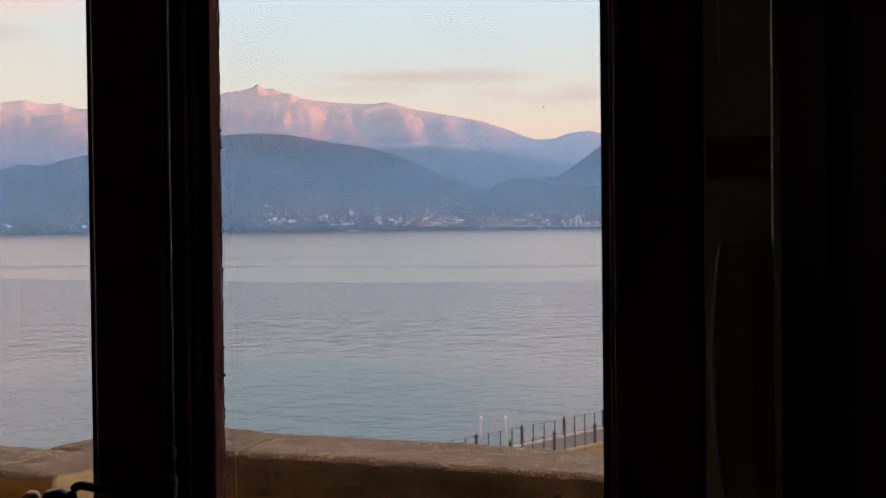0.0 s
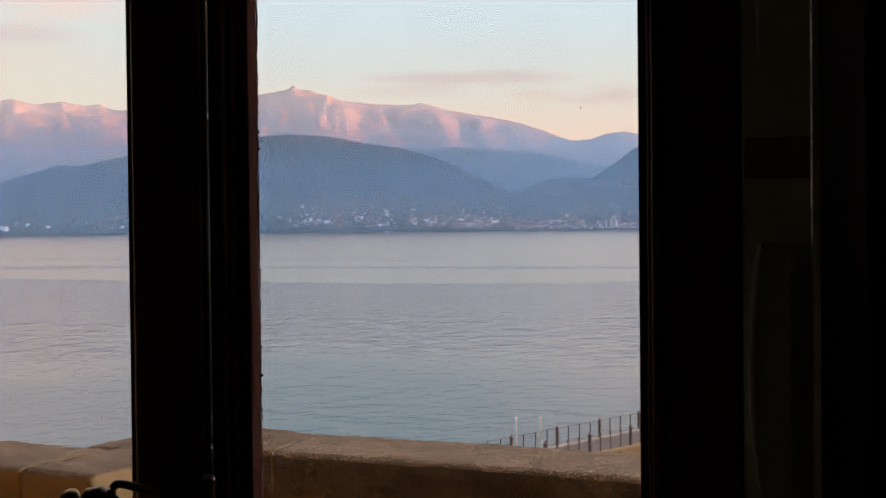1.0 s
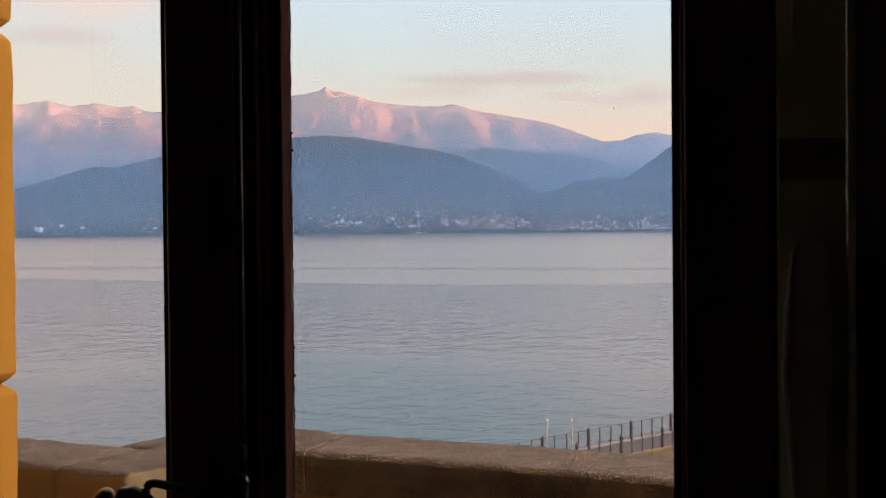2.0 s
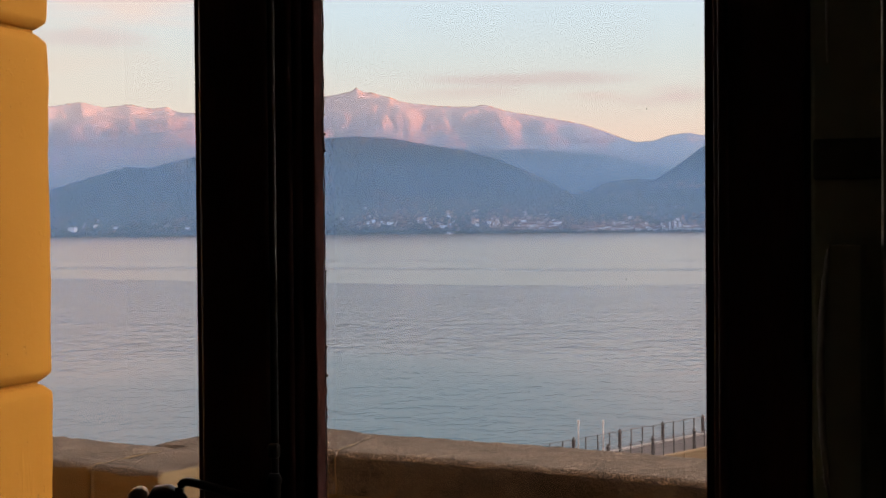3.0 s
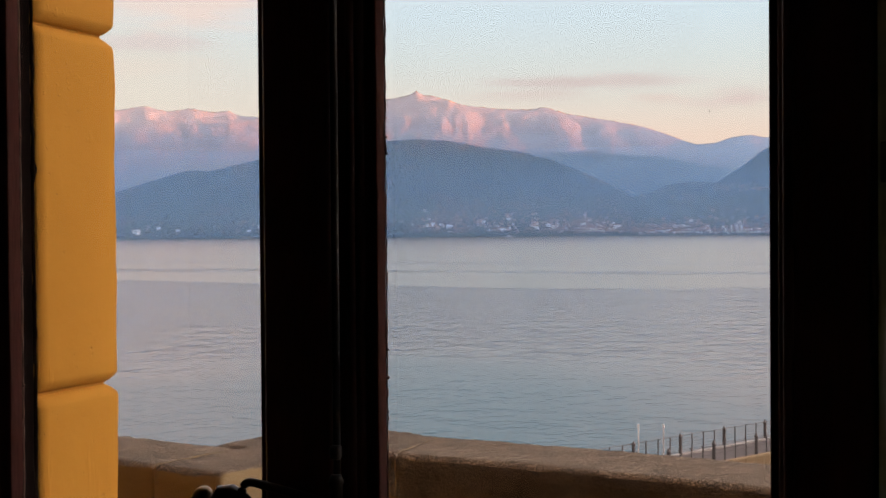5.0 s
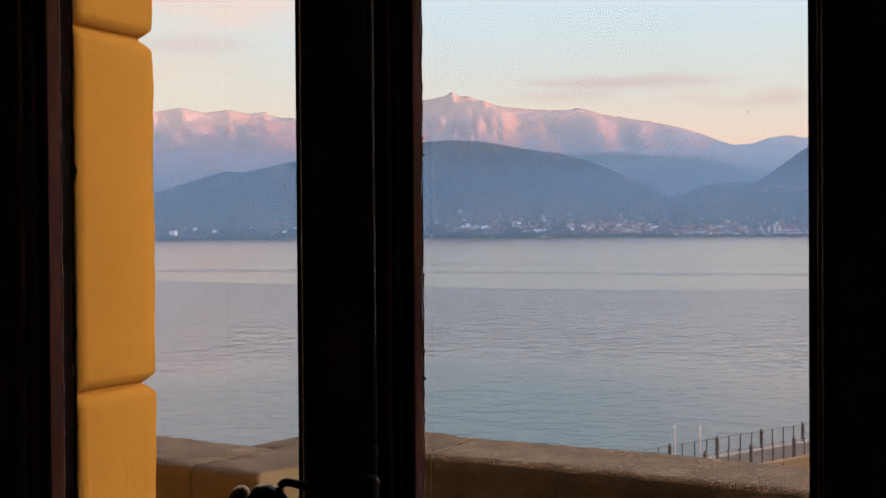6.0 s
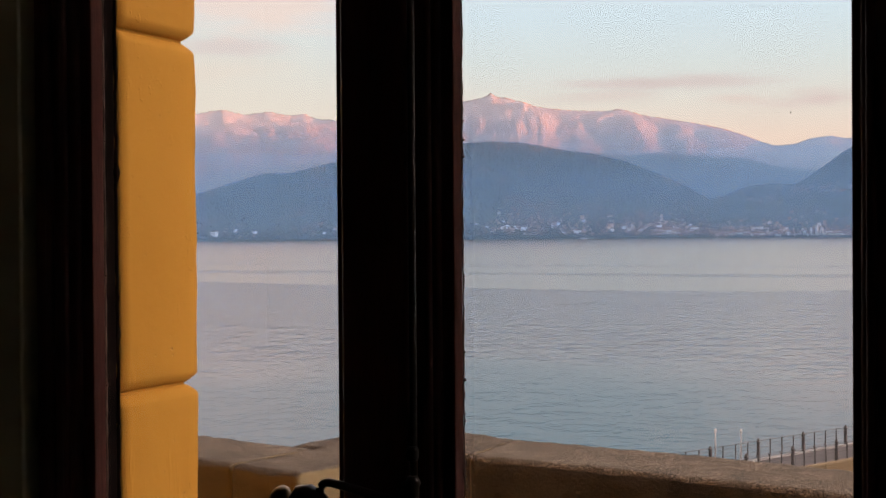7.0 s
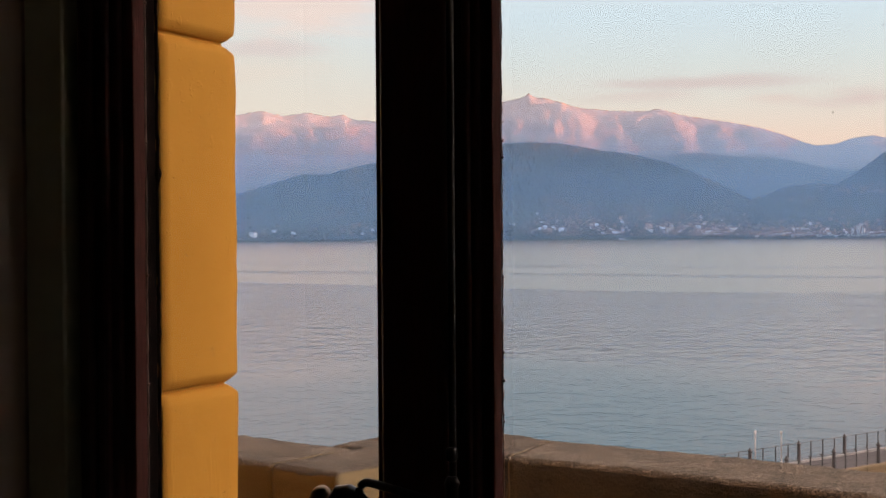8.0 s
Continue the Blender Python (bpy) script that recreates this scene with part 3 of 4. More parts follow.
def sun_blocker():
    """An unseen ridge, added to keep the low sun off the lake and the lower slopes."""
    bm = bmesh.new()
    centre = Vector((math.sin(SUN_AZ), math.cos(SUN_AZ), 0)) * 4000.0
    along = Vector((-math.cos(SUN_AZ), math.sin(SUN_AZ), 0))
    n = 320
    rows = []
    for i in range(n + 1):
        s = (i / n - 0.5) * 14000.0
        # the crest dips where more sun should reach the left range
        top = 372.0 + 26.0 * noise.fractal(Vector((s * 0.004, 2.0, 5.0)), 0.9, 2.0, 5) - 48.0 * math.exp(-((s - 3720.0) / 330.0) ** 2)
        p = centre + along * s
        back = centre.normalized() * 900.0
        rows.append([bm.verts.new(p - back + Vector((0, 0, LAKE))), bm.verts.new(p + Vector((0, 0, top))), bm.verts.new(p + back + Vector((0, 0, LAKE)))])
    for a, b in zip(rows, rows[1:]):
        for k in range(2):
            bm.faces.new((a[k], b[k], b[k + 1], a[k + 1]))
    tagged(finish("sun_blocking_ridge", bm, HILL), "unseen ridge added to block the low sun", "mountain", kind="structure")


sun_blocker()

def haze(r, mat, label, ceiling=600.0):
    """A curved sheet across the distance, tinted to stand in for haze, as high as the land behind it."""
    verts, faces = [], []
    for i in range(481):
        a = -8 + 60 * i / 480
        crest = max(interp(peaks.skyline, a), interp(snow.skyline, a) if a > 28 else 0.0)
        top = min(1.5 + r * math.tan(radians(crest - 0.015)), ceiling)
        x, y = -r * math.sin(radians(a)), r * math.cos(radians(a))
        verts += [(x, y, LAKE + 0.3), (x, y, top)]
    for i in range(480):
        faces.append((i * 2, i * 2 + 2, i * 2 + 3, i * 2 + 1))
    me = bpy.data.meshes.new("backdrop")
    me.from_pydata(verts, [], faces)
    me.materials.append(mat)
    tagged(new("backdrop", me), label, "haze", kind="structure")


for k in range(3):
    haze(SHORE - 80 + 7 * k, HAZE_NEAR, "clear sheet tinted blue as painted haze over the far shore")
haze(3870.0, HAZE_MID, "clear sheet tinted blue as painted haze in the valleys", 336.0)
haze(4135.0, HAZE_FAR, "clear sheet tinted blue as painted haze before the mountains")

# ---- house: room, facade, balcony ----
OPEN_TOP = 2.55
wall = finish("wall_north", prism([(-4.2, 0.85), (-1.62, 0.85), (-1.352, 1.19), (-1.352, 1.305), (-4.2, 1.305)], 0, 3.1), PLASTER)
tagged(wall, "beige plastered room wall with a splayed window reveal", "wall", kind="structure")
part("wall_east_of_window", prism([(3.0, 0.85), (0.29, 0.85), (0.023, 1.19), (0.023, 1.305), (3.0, 1.305)], 0, 3.1), PLASTER, wall)
part("lintel", box(-1.66, 0.29, 0.85, 1.305, OPEN_TOP, 3.1), PLASTER, wall)
tagged(finish("wall_south", box(-4.2, 3.0, -3.75, -3.5, 0, 3.1), PLASTER), "plain beige room wall", "wall", kind="structure")
tagged(finish("wall_west", box(-4.45, -4.2, -3.75, 1.305, 0, 3.1), PLASTER), "plain beige room wall", "wall", kind="structure")
tagged(finish("wall_east", box(3.0, 3.25, -3.75, 1.305, 0, 3.1), PLASTER), "plain beige room wall", "wall", kind="structure")
tagged(finish("floor", box(-4.45, 3.25, -3.75, 1.30, -0.2, 0), FLOOR), "dark parquet room floor", "floor", kind="structure")
tagged(finish("ceiling", box(-4.45, 3.25, -3.75, 1.305, 3.1, 3.3), CEIL), "off-white room ceiling", "ceiling", kind="structure")

# facade: flat stucco ground with raised courses, grooves between them
COURSE, GROOVE0 = 0.527, 1.804
# carried up unseen to 12 m to cut sky light on the parapet
facade = finish("facade", box(-7.0, -1.222, 1.309, 1.474, -9.75, 12.0), OCHRE)
tagged(facade, "ochre rusticated stucco facade of an old lakeside house", "wall", kind="structure")
part("facade_panel", box(-0.178, 6.0, 1.309, 1.474, -9.75, 12.0), OCHRE, facade)
part("facade_panel", box(-1.222, -0.178, 1.309, 1.474, OPEN_TOP + 0.02, 12.0), OCHRE, facade)
part("facade_panel", box(-1.222, -0.178, 1.309, 1.474, -9.75, -0.02), OCHRE, facade)
tagged(finish("house_body", box(-7.0, 6.0, -9.0, 1.305, -9.75, -0.205), OCHRE), "lower storeys of the ochre house", "house", kind="structure")
# added slab out of view, closes off the sky above the facade
tagged(finish("unseen_eaves", prism([(-7.4, -9.4), (6.4, -9.4), (6.4, 1.9), (-7.4, 1.9)], 12.0, 12.3), KERB), "unseen flat slab added over the house to block sky light", "roof", kind="structure")


def course_block(x0, x1, z0, z1, seed):
    """A stucco course: chamfered arrises above and below, rounded corners, a slightly wavy hand-worked face."""
    y0, y1, c, rad = 1.312, 1.49, 0.013, 0.006
    bm = bmesh.new()
    inner = x0 if abs(x0 + 0.195) < 0.3 else x1          # the end at the opening
    outer = x1 if inner == x0 else x0
    sign = 1 if inner > outer else -1

    def outline(inset):
        xi, yi = inner - sign * inset, y1 - inset
        pts = [(outer, y0), (outer, yi)]
        m = 24
        pts += [(outer + (xi - sign * rad - outer) * k / m, yi) for k in range(1, m)]
        pts += [(xi - sign * rad * (1 - math.sin(a)), yi - rad * (1 - math.cos(a))) for a in (0.0, 0.39, 0.79, 1.18, 1.571)]
        pts += [(xi, yi - rad - (yi - rad - y0) * k / 8) for k in range(1, 9)]
        return pts

    levels = [(z0, c), (z0 + 0.004, c * 0.62), (z0 + c * 0.9, 0.0012), (z0 + c * 1.3, 0.0)]
    levels += [(z0 + (z1 - z0) * k / 14, 0.0) for k in range(1, 14)]
    levels += [(z1 - c * 1.3, 0.0), (z1 - c * 0.9, 0.0012), (z1 - 0.004, c * 0.62), (z1, c)]
    rings = []
    for z, inset in levels:
        ring = []
        for x, y in outline(inset):
            w = 0.0016 * noise.fractal(Vector((x * 7 + seed, y * 7, z * 7)), 0.9, 2.0, 3) + 0.0012 * noise.noise(Vector((x * 40, y * 40, z * 40)))
            ring.append(bm.verts.new((x + sign * w if y > y0 + 0.01 else x, y + w * 0.7 if y > y0 + 0.02 else y, z + w)))
        rings.append(ring)
    for a, b in zip(rings, rings[1:]):
        for k in range(len(a)):
            q = (k + 1) % len(a)
            bm.faces.new((a[k], a[q], b[q], b[k]))
    bm.faces.new(rings[0][::-1])
    bm.faces.new(rings[-1])
    return bm


for i in range(-3, 5):
    z0, z1 = GROOVE0 + (i - 1) * COURSE + 0.0025, GROOVE0 + i * COURSE - 0.0025
    part("course", course_block(-4.0, -1.205, z0, z1, i * 3.1), OCHRE, facade, smooth=True)
    part("course", course_block(-0.195, 3.0, z0, z1, i * 5.7), OCHRE, facade, smooth=True)


TOP, COPE = 0.907, 0.115


def bowed(x, y):
    """The parapet runs slightly askew and bows back towards the house."""
    u = x + 1.45
    shift = -0.15 * u if u < 0 else -0.05 * u - 0.055 * u * u
    lean = min(max((-1.5 - x) / 0.25, 0.0), 1.0)
    return x + 0.25 * (y - 2.53) * lean, y + shift


parapet = thing("parapet", "stone-capped balcony parapet with a stepped corner", "parapet", kind="structure")
inner_line = [(-4.0, 2.57), (-1.78, 2.57), (-1.78, 3.02)] + [(-1.5 + 0.25 * k, 3.02) for k in range(12)]
outer_line = [(1.25 - 0.25 * k, 3.25) for k in range(14)] + [(-2.03, 3.25), (-2.03, 2.79), (-4.0, 2.79)]
part("parapet_wall", prism([bowed(*p) for p in inner_line + outer_line], -0.02, TOP - COPE), STUCCO_LOW, parapet)
part("parapet_end", box(-4.2, -4.005, 1.494, bowed(-4.0, 2.828)[1], -0.02, TOP - 0.002, 0.01), STUCCO_LOW, parapet)
part("parapet_end", box(1.255, 1.45, 1.494, bowed(1.25, 3.29)[1] + 0.01, -0.02, TOP - 0.002, 0.01), STUCCO_LOW, parapet)
edge = [bowed(*p) for p in [(1.25 - 0.25 * k, 3.29) for k in range(14)] + [(-2.075, 3.29), (-2.075, 2.83), (-4.0, 2.83)]]
tagged(finish("balcony_floor", prism([(-4.2, 1.492), (1.45, 1.492), (1.45, edge[0][1])] + edge + [(-4.2, edge[-1][1])], -0.27, -0.022), TERRACE),
       "plain pale grey tiled balcony floor", "balcony", kind="structure")


def coping(rects, z0, z1, seed, cell=0.016, arris=0.014, whole=None):
    """A worn stone slab over one or more plan rectangles, with rounded edges and a pitted top."""
    def inside(x, y):
        return any(a - 1e-6 <= x <= b + 1e-6 and c - 1e-6 <= y <= d + 1e-6 for a, b, c, d in rects)

    def run(x, y):
        return any(a - 0.004 <= x <= b + 0.004 and c - 1e-6 <= y <= d + 1e-6 for a, b, c, d in whole or rects)

    xs = sorted({r[0] for r in rects} | {r[1] for r in rects})
    ys = sorted({r[2] for r in rects} | {r[3] for r in rects})

    def fill(stops):
        out = [stops[0]]
        for a, b in zip(stops, stops[1:]):
            m = max(1, round((b - a) / cell))
            out += [a + (b - a) * k / m for k in range(1, m + 1)]
        return out

    gx, gy = fill(xs), fill(ys)
    bm = bmesh.new()
    ring = [(math.cos(k * math.pi / 6), math.sin(k * math.pi / 6)) for k in range(12)]
    verts = {}

    def vert(i, j):
        if (i, j) not in verts:
            x, y = gx[i], gy[j]
            d = arris
            for r in (0.003, 0.006, 0.010, 0.015):
                if any(not run(x + c * r, y + s * r) for c, s in ring):
                    d = r - 0.003
                    break
            wear = 0.9 + 0.35 * noise.noise(Vector((x * 9, y * 9, seed)))
            drop = (arris - math.sqrt(max(arris ** 2 - (arris - d) ** 2, 0))) * max(wear, 0.3)
            pit = 0.0035 * noise.fractal(Vector((x * 22, y * 22, seed)), 0.8, 2.0, 3) + 0.0018 * noise.noise(Vector((x * 4, y * 4, seed + 3)))
            side = 0.0 if d > 0.001 else 0.003
            jx, jy = (side * noise.noise(Vector((x * 14, y * 14, seed + k))) for k in (5, 8))
            px, py = bowed(x, y)
            verts[i, j] = bm.verts.new((px + jx, py + jy, z1 - drop + pit))
        return verts[i, j]

    cells = {(i, j) for i in range(len(gx) - 1) for j in range(len(gy) - 1)
             if inside((gx[i] + gx[i + 1]) / 2, (gy[j] + gy[j + 1]) / 2)}
    for i, j in cells:
        bm.faces.new((vert(i, j), vert(i + 1, j), vert(i + 1, j + 1), vert(i, j + 1)))
    rim = [e for e in bm.edges if len(e.link_faces) == 1]
    low = {}

    def below(v, level):
        key = (v.index, level)
        if key not in low:
            k = 0.003 * noise.noise(Vector((v.co.x * 18, v.co.y * 18 + level, seed + 2)))
            low[key] = bm.verts.new((v.co.x + k, v.co.y + k, v.co.z + (z0 - v.co.z) * level / 3))
        return low[key]

    bm.verts.index_update()
    for e in rim:
        a, b = e.verts
        prev = (a, b)
        for level in (1, 2, 3):
            nxt = (below(a, level), below(b, level))
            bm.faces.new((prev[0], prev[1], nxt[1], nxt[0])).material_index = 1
            prev = nxt
    return bm


SLABS = ([(-4.0, -1.964, 2.527, 2.83)], [(-1.961, -1.740, 2.527, 3.29), (-2.075, -1.961, 2.832, 3.29), (-1.740, -1.4535, 2.98, 3.29)],
         [(-1.4505, 0.0, 2.98, 3.29)], [(0.003, 1.25, 2.98, 3.29)])
whole_run = [q for rects in SLABS for q in rects]
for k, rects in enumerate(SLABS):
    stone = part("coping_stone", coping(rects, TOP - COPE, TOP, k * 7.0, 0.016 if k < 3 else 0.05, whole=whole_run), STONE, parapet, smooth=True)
    stone.data.materials.append(STUCCO_LOW if k < 2 else STUCCO_OLD_SHADED)
    if k == 1:          # the front face next to the long run gets the same stained, shade-darkened colour
        stone.data.materials.append(STUCCO_OLD_SHADED)
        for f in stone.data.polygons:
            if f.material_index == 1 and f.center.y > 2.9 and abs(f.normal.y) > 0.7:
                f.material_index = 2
for x, y0, y1 in ((-1.9625, 2.537, 2.80), (-1.452, 2.9815, 3.28), (0.0015, 2.982, 3.28)):
    plan = [bowed(x + dx, y) for dx, y in ((-0.0025, y0), (0.0025, y0), (0.0025, y1), (-0.0025, y1))]
    part("mortar_joint", prism(plan, TOP - COPE, TOP - 0.004), MORTAR, parapet, "pale mortar joint")

# ---- the casement window ----
YG = 1.250                      # plane of the glass
window = thing("window_1", "dark stained double casement window, closed, with old panes", "window", kind="structure")
part("jamb", box(-1.350, -1.277, 1.192, 1.303, 0.0, OPEN_TOP, 0.004), GREEN, window, "dark green painted window jamb")
part("jamb", box(-0.078, 0.021, 1.192, 1.303, 0.0, OPEN_TOP, 0.004), GREEN, window, "dark green painted window jamb")
part("head", box(-1.350, 0.021, 1.192, 1.303, OPEN_TOP - 0.07, OPEN_TOP - 0.002, 0.004), GREEN, window)
part("threshold", box(-1.350, 0.021, 1.192, 1.303, 0.002, 0.035, 0.004), WOOD, window)
part("edge_strip", prism([(-0.0121, 1.1925), (-0.0121, 1.1610), (-0.0119, 1.1603), (-0.01025, 1.15804), (-0.0097, 1.1578), (0.001, 1.1578), (0.001, 1.1925)], 0.03, OPEN_TOP - 0.08), STEEL, window, "thin worn metal edge strip")
# left stop: its black colour stands in for a shaded recess
part("outer_stop", box(-1.272, -1.2085, 1.2675, 1.307, 0.0, OPEN_TOP, 0.002), BLACK, window, "outer stop against the stucco, coloured black as gap shade")
part("outer_stop", box(-0.16, -0.079, 1.268, 1.306, 0.0, OPEN_TOP, 0.002), SPECK, window)
BOT, TOPZ = 0.04, OPEN_TOP - 0.075
for x0, x1 in ((-1.274, -1.196), (-0.780, -0.716), (-0.714, -0.647), (-0.176, -0.081)):
    part("stile", box(x0, x1, 1.216, 1.264, BOT, TOPZ, 0.004, 3), WOOD, window)
for x0, x1 in ((-1.196, -0.780), (-0.6465, -0.176)):
    part("rail", box(x0, x1, 1.217, 1.263, BOT, BOT + 0.62, 0.003), WOOD, window)
    part("rail", box(x0, x1, 1.217, 1.263, TOPZ - 0.09, TOPZ, 0.003), WOOD, window)
    # glazing beads round the pane, room side
    for a, b in ((x0, x0 + (0.020 if x0 < -1 else 0.0165)), (x1 - 0.009, x1)):
        part("glazing_bead", prism([(a, 1.2225), (b, 1.2225), (b, YG - 0.004), (a, YG - 0.004)], BOT + 0.62, TOPZ - 0.09, bevel=0.002), WOOD_OUT, window, "red-brown varnished glazing bead")
    pane = part("pane", box(x0 + 0.002, x1 - 0.002, YG - 0.002, YG + 0.002, BOT + 0.62, TOPZ - 0.09), GLASS, window, "clear old window pane with a few specks")
    pane.visible_shadow = False
# ragged black sealant between the outer stop and the stucco
rng = random.Random(8)
seal_z = [0.0 + 0.012 * k for k in range(212)]
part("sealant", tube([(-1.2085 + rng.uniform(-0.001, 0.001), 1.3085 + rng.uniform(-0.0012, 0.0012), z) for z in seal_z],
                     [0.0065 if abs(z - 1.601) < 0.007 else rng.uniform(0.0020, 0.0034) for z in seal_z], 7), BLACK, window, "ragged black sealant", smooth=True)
# step mouldings on the room side of the stiles
for x0, x1 in ((-1.250, -1.238), (-1.222, -1.212), (-0.664, -0.655), (-0.170, -0.160)):
    part("moulding", box(x0, x1, 1.209, 1.218, BOT + 0.02, TOPZ - 0.02, 0.003, 3), WOOD, window, smooth=True)
part("cover_strip", box(-0.767, -0.676, 1.194, 1.217, BOT + 0.01, TOPZ - 0.01, 0.006, 3), WOOD, window, smooth=True)


def putty_line(x, y, z0, z1, seed):
    """A ragged line of old putty with small lumps."""
    rng = random.Random(seed)
    bm = bmesh.new()
    pts, radii, z = [], [], z0
    while z < z1:
        pts.append((x + rng.uniform(-0.0006, 0.0006), y, z))
        radii.append(rng.choice((0.0007, 0.0009, 0.001, 0.0012, 0.0014)))
        z += rng.uniform(0.006, 0.014)
    tube(pts, radii, 6, bm)
    for _ in range(26):
        c = rng.uniform(z0, z1)
        made = bmesh.new()
        bmesh.ops.create_icosphere(made, subdivisions=1, radius=rng.uniform(0.0012, 0.0026), matrix=Matrix.Translation((x + 0.001, y, c)))
        joined(bm, made)
    return bm


part("putty", putty_line(-0.6305, 1.2475, 0.7, 2.35, 3), PUTTY, window, "ragged lumps of old putty", smooth=True)
part("putty", putty_line(-1.1765, 1.2475, 0.7, 2.35, 4), PUTTY, window, "ragged lumps of old putty", smooth=True)


def espagnolette():
    rod = part("espagnolette_rod", tube([(-0.670, 1.194, 0.1), (-0.670, 1.194, 2.4)], 0.0045, 12), IRON, window, "thin vertical iron bolt rod", smooth=True)
    bm = tube([(-0.668, 1.188, 1.165), (-0.668, 1.188, 1.175), (-0.668, 1.188, 1.180), (-0.668, 1.188, 1.212), (-0.668, 1.188, 1.218), (-0.668, 1.188, 1.226)],
              [0.0065, 0.0095, 0.0075, 0.0075, 0.0095, 0.006], 14)
    part("rod_boss", bm, IRON, rod, "turned boss on the rod", smooth=True)
    part("rod_guide", box(-0.6755, -0.6625, 1.184, 1.196, 1.243, 1.260, 0.004, 3), IRON, rod, "small rod guide", smooth=True)
    lever = part("lever", tube(bend([(-0.668, 1.180, 1.193), (-0.737, 1.172, 1.208), (-0.781, 1.168, 1.216), (-0.783, 1.168, 1.172)], 6, 0.35), 0.0052, 12), IRON, window,
                 "bent black iron lever of the window bolt", smooth=True)
    part("catch", tube([(-0.771, 1.168, 1.182), (-0.786, 1.168, 1.191), (-0.798, 1.168, 1.1975), (-0.810, 1.168, 1.1965), (-0.821, 1.168, 1.188)],
                       [0.010, 0.013, 0.0125, 0.011, 0.006], 14), IRON, lever, "black iron collar", smooth=True)
    bm = bmesh.new()
    bmesh.ops.create_uvsphere(bm, u_segments=20, v_segments=12, radius=0.0145)
    for v in bm.verts:
        v.co = Matrix.Rotation(radians(35), 4, "Y") @ Vector((v.co.x * 0.75, v.co.y, v.co.z)) + Vector((-0.838, 1.168, 1.1915))
    part("knob", bm, BRASS, lever, "round dull brass knob on the lever", smooth=True)


espagnolette()


def hinge(z0, z1):
    h = part("hinge", tube([(-0.0785, 1.205, z0), (-0.0785, 1.205, (z0 + z1) / 2 - 0.001), (-0.0785, 1.205, (z0 + z1) / 2), (-0.0785, 1.205, z1)], [0.0075, 0.0075, 0.0072, 0.0072], 14),
             IRON, window, "long black barrel hinge", smooth=True)
    for z in (z0 - 0.006, z1 + 0.006):
        bm = bmesh.new()
        bmesh.ops.create_uvsphere(bm, u_segments=14, v_segments=8, radius=0.0085, matrix=Matrix.Translation((-0.0785, 1.205, z)))
        part("finial", bm, IRON, h, "ball finial", smooth=True)
    part("hinge_leaf", box(-0.075, -0.011, 1.186, 1.1935, (z0 + z1) / 2 + 0.042, (z0 + z1) / 2 + 0.081, 0.002), LEAF, h)


hinge(1.380, 1.632)
hinge(0.45, 0.70)
hinge(2.10, 2.35)
# brush draught strips: a cord that bows out of its groove, with ragged bristles
def draught_strip(z0, z1, bow, thick, seed):
    rng = random.Random(seed)
    n = 40
    line = [(-0.0586 - bow * math.sin(math.pi * k / n) + 0.0005 * rng.uniform(-1, 1), 1.1400, z0 + (z1 - z0) * k / n) for k in range(n + 1)]
    bm = tube(line, [0.0008 + thick * math.sin(math.pi * k / n) ** 0.4 * rng.uniform(0.85, 1.1) for k in range(n + 1)], 8)
    for k in range(170):
        p = Vector(line[rng.randrange(2, n - 1)]) + Vector((0, 0, rng.uniform(-0.004, 0.004)))
        tip = p + Vector((-thick * rng.uniform(1.0, 1.9), -thick * rng.uniform(0.3, 1.4), rng.uniform(-0.002, 0.002)))
        tube([p, tip], [0.0004, 0.00015], 4, bm)
    part("draught_strip", bm, PALE, window, "ragged grey brush draught strip", smooth=True)


# the loose sprung plate that carries the lower brush
plate = bmesh.new()
rows = []
for k in range(21):
    w, z = math.sin(math.pi * k / 20), 1.243 + 0.242 * k / 20
    rows.append([plate.verts.new(p) for p in ((-0.0573 - 0.006 * w, 1.1415, z), (-0.0563 - 0.006 * w, 1.139, z), (-0.030, 1.146, z), (-0.0255, 1.155, z), (-0.0265, 1.1915, z), (-0.0565, 1.1915, z))])
for a, b in zip(rows, rows[1:]):
    for k in range(6):
        plate.faces.new((a[k], a[(k + 1) % 6], b[(k + 1) % 6], b[k]))
plate.faces.new(rows[0][::-1])
plate.faces.new(rows[-1])
part("brush_plate", plate, GREEN, window, "dull green plate holding a brush strip")
draught_strip(1.250, 1.482, 0.007, 0.0030, 2)
draught_strip(1.655, 2.25, 0.001, 0.0015, 5)

# specks and fly marks on the panes
speck_rng = random.Random(12)
for x, z, s in ((-0.377, 1.585, 1.0), (-0.250, 1.629, 0.6), (-0.273, 1.448, 0.5), (-0.200, 1.715, 0.5), (-0.845, 1.275, 0.7), (-0.565, 1.722, 0.35), (-0.52, 1.60, 0.3)):
    bm = bmesh.new()
    bmesh.ops.create_icosphere(bm, subdivisions=1, radius=0.0011 * s)
    for v in bm.verts:
        v.co = Vector((v.co.x * 0.8 + x + speck_rng.uniform(-2e-4, 2e-4), v.co.y * 0.4 + YG - 0.0024, v.co.z * 2.2 + z))
    part("speck", bm, SPECK, window, "dark speck on the glass")

# inside shutter folded back on the reveal
shutter = thing("inside_shutter", "dark brown wooden inside shutter folded against the reveal", "shutter")
d = Vector((0.267, -0.34, 0)).normalized()
o = Vector((-d.y, d.x, 0))


def leaf(s0, s1, t0, t1, z0, z1, bevel):
    base = Vector((0.022, 1.181, 0))
    bm = box(s0, s1, t0, t1, z0, z1, bevel, 2)
    for v in bm.verts:
        q = base + d * v.co.x - o * v.co.y
        v.co = Vector((q.x, q.y, v.co.z))
    return bm


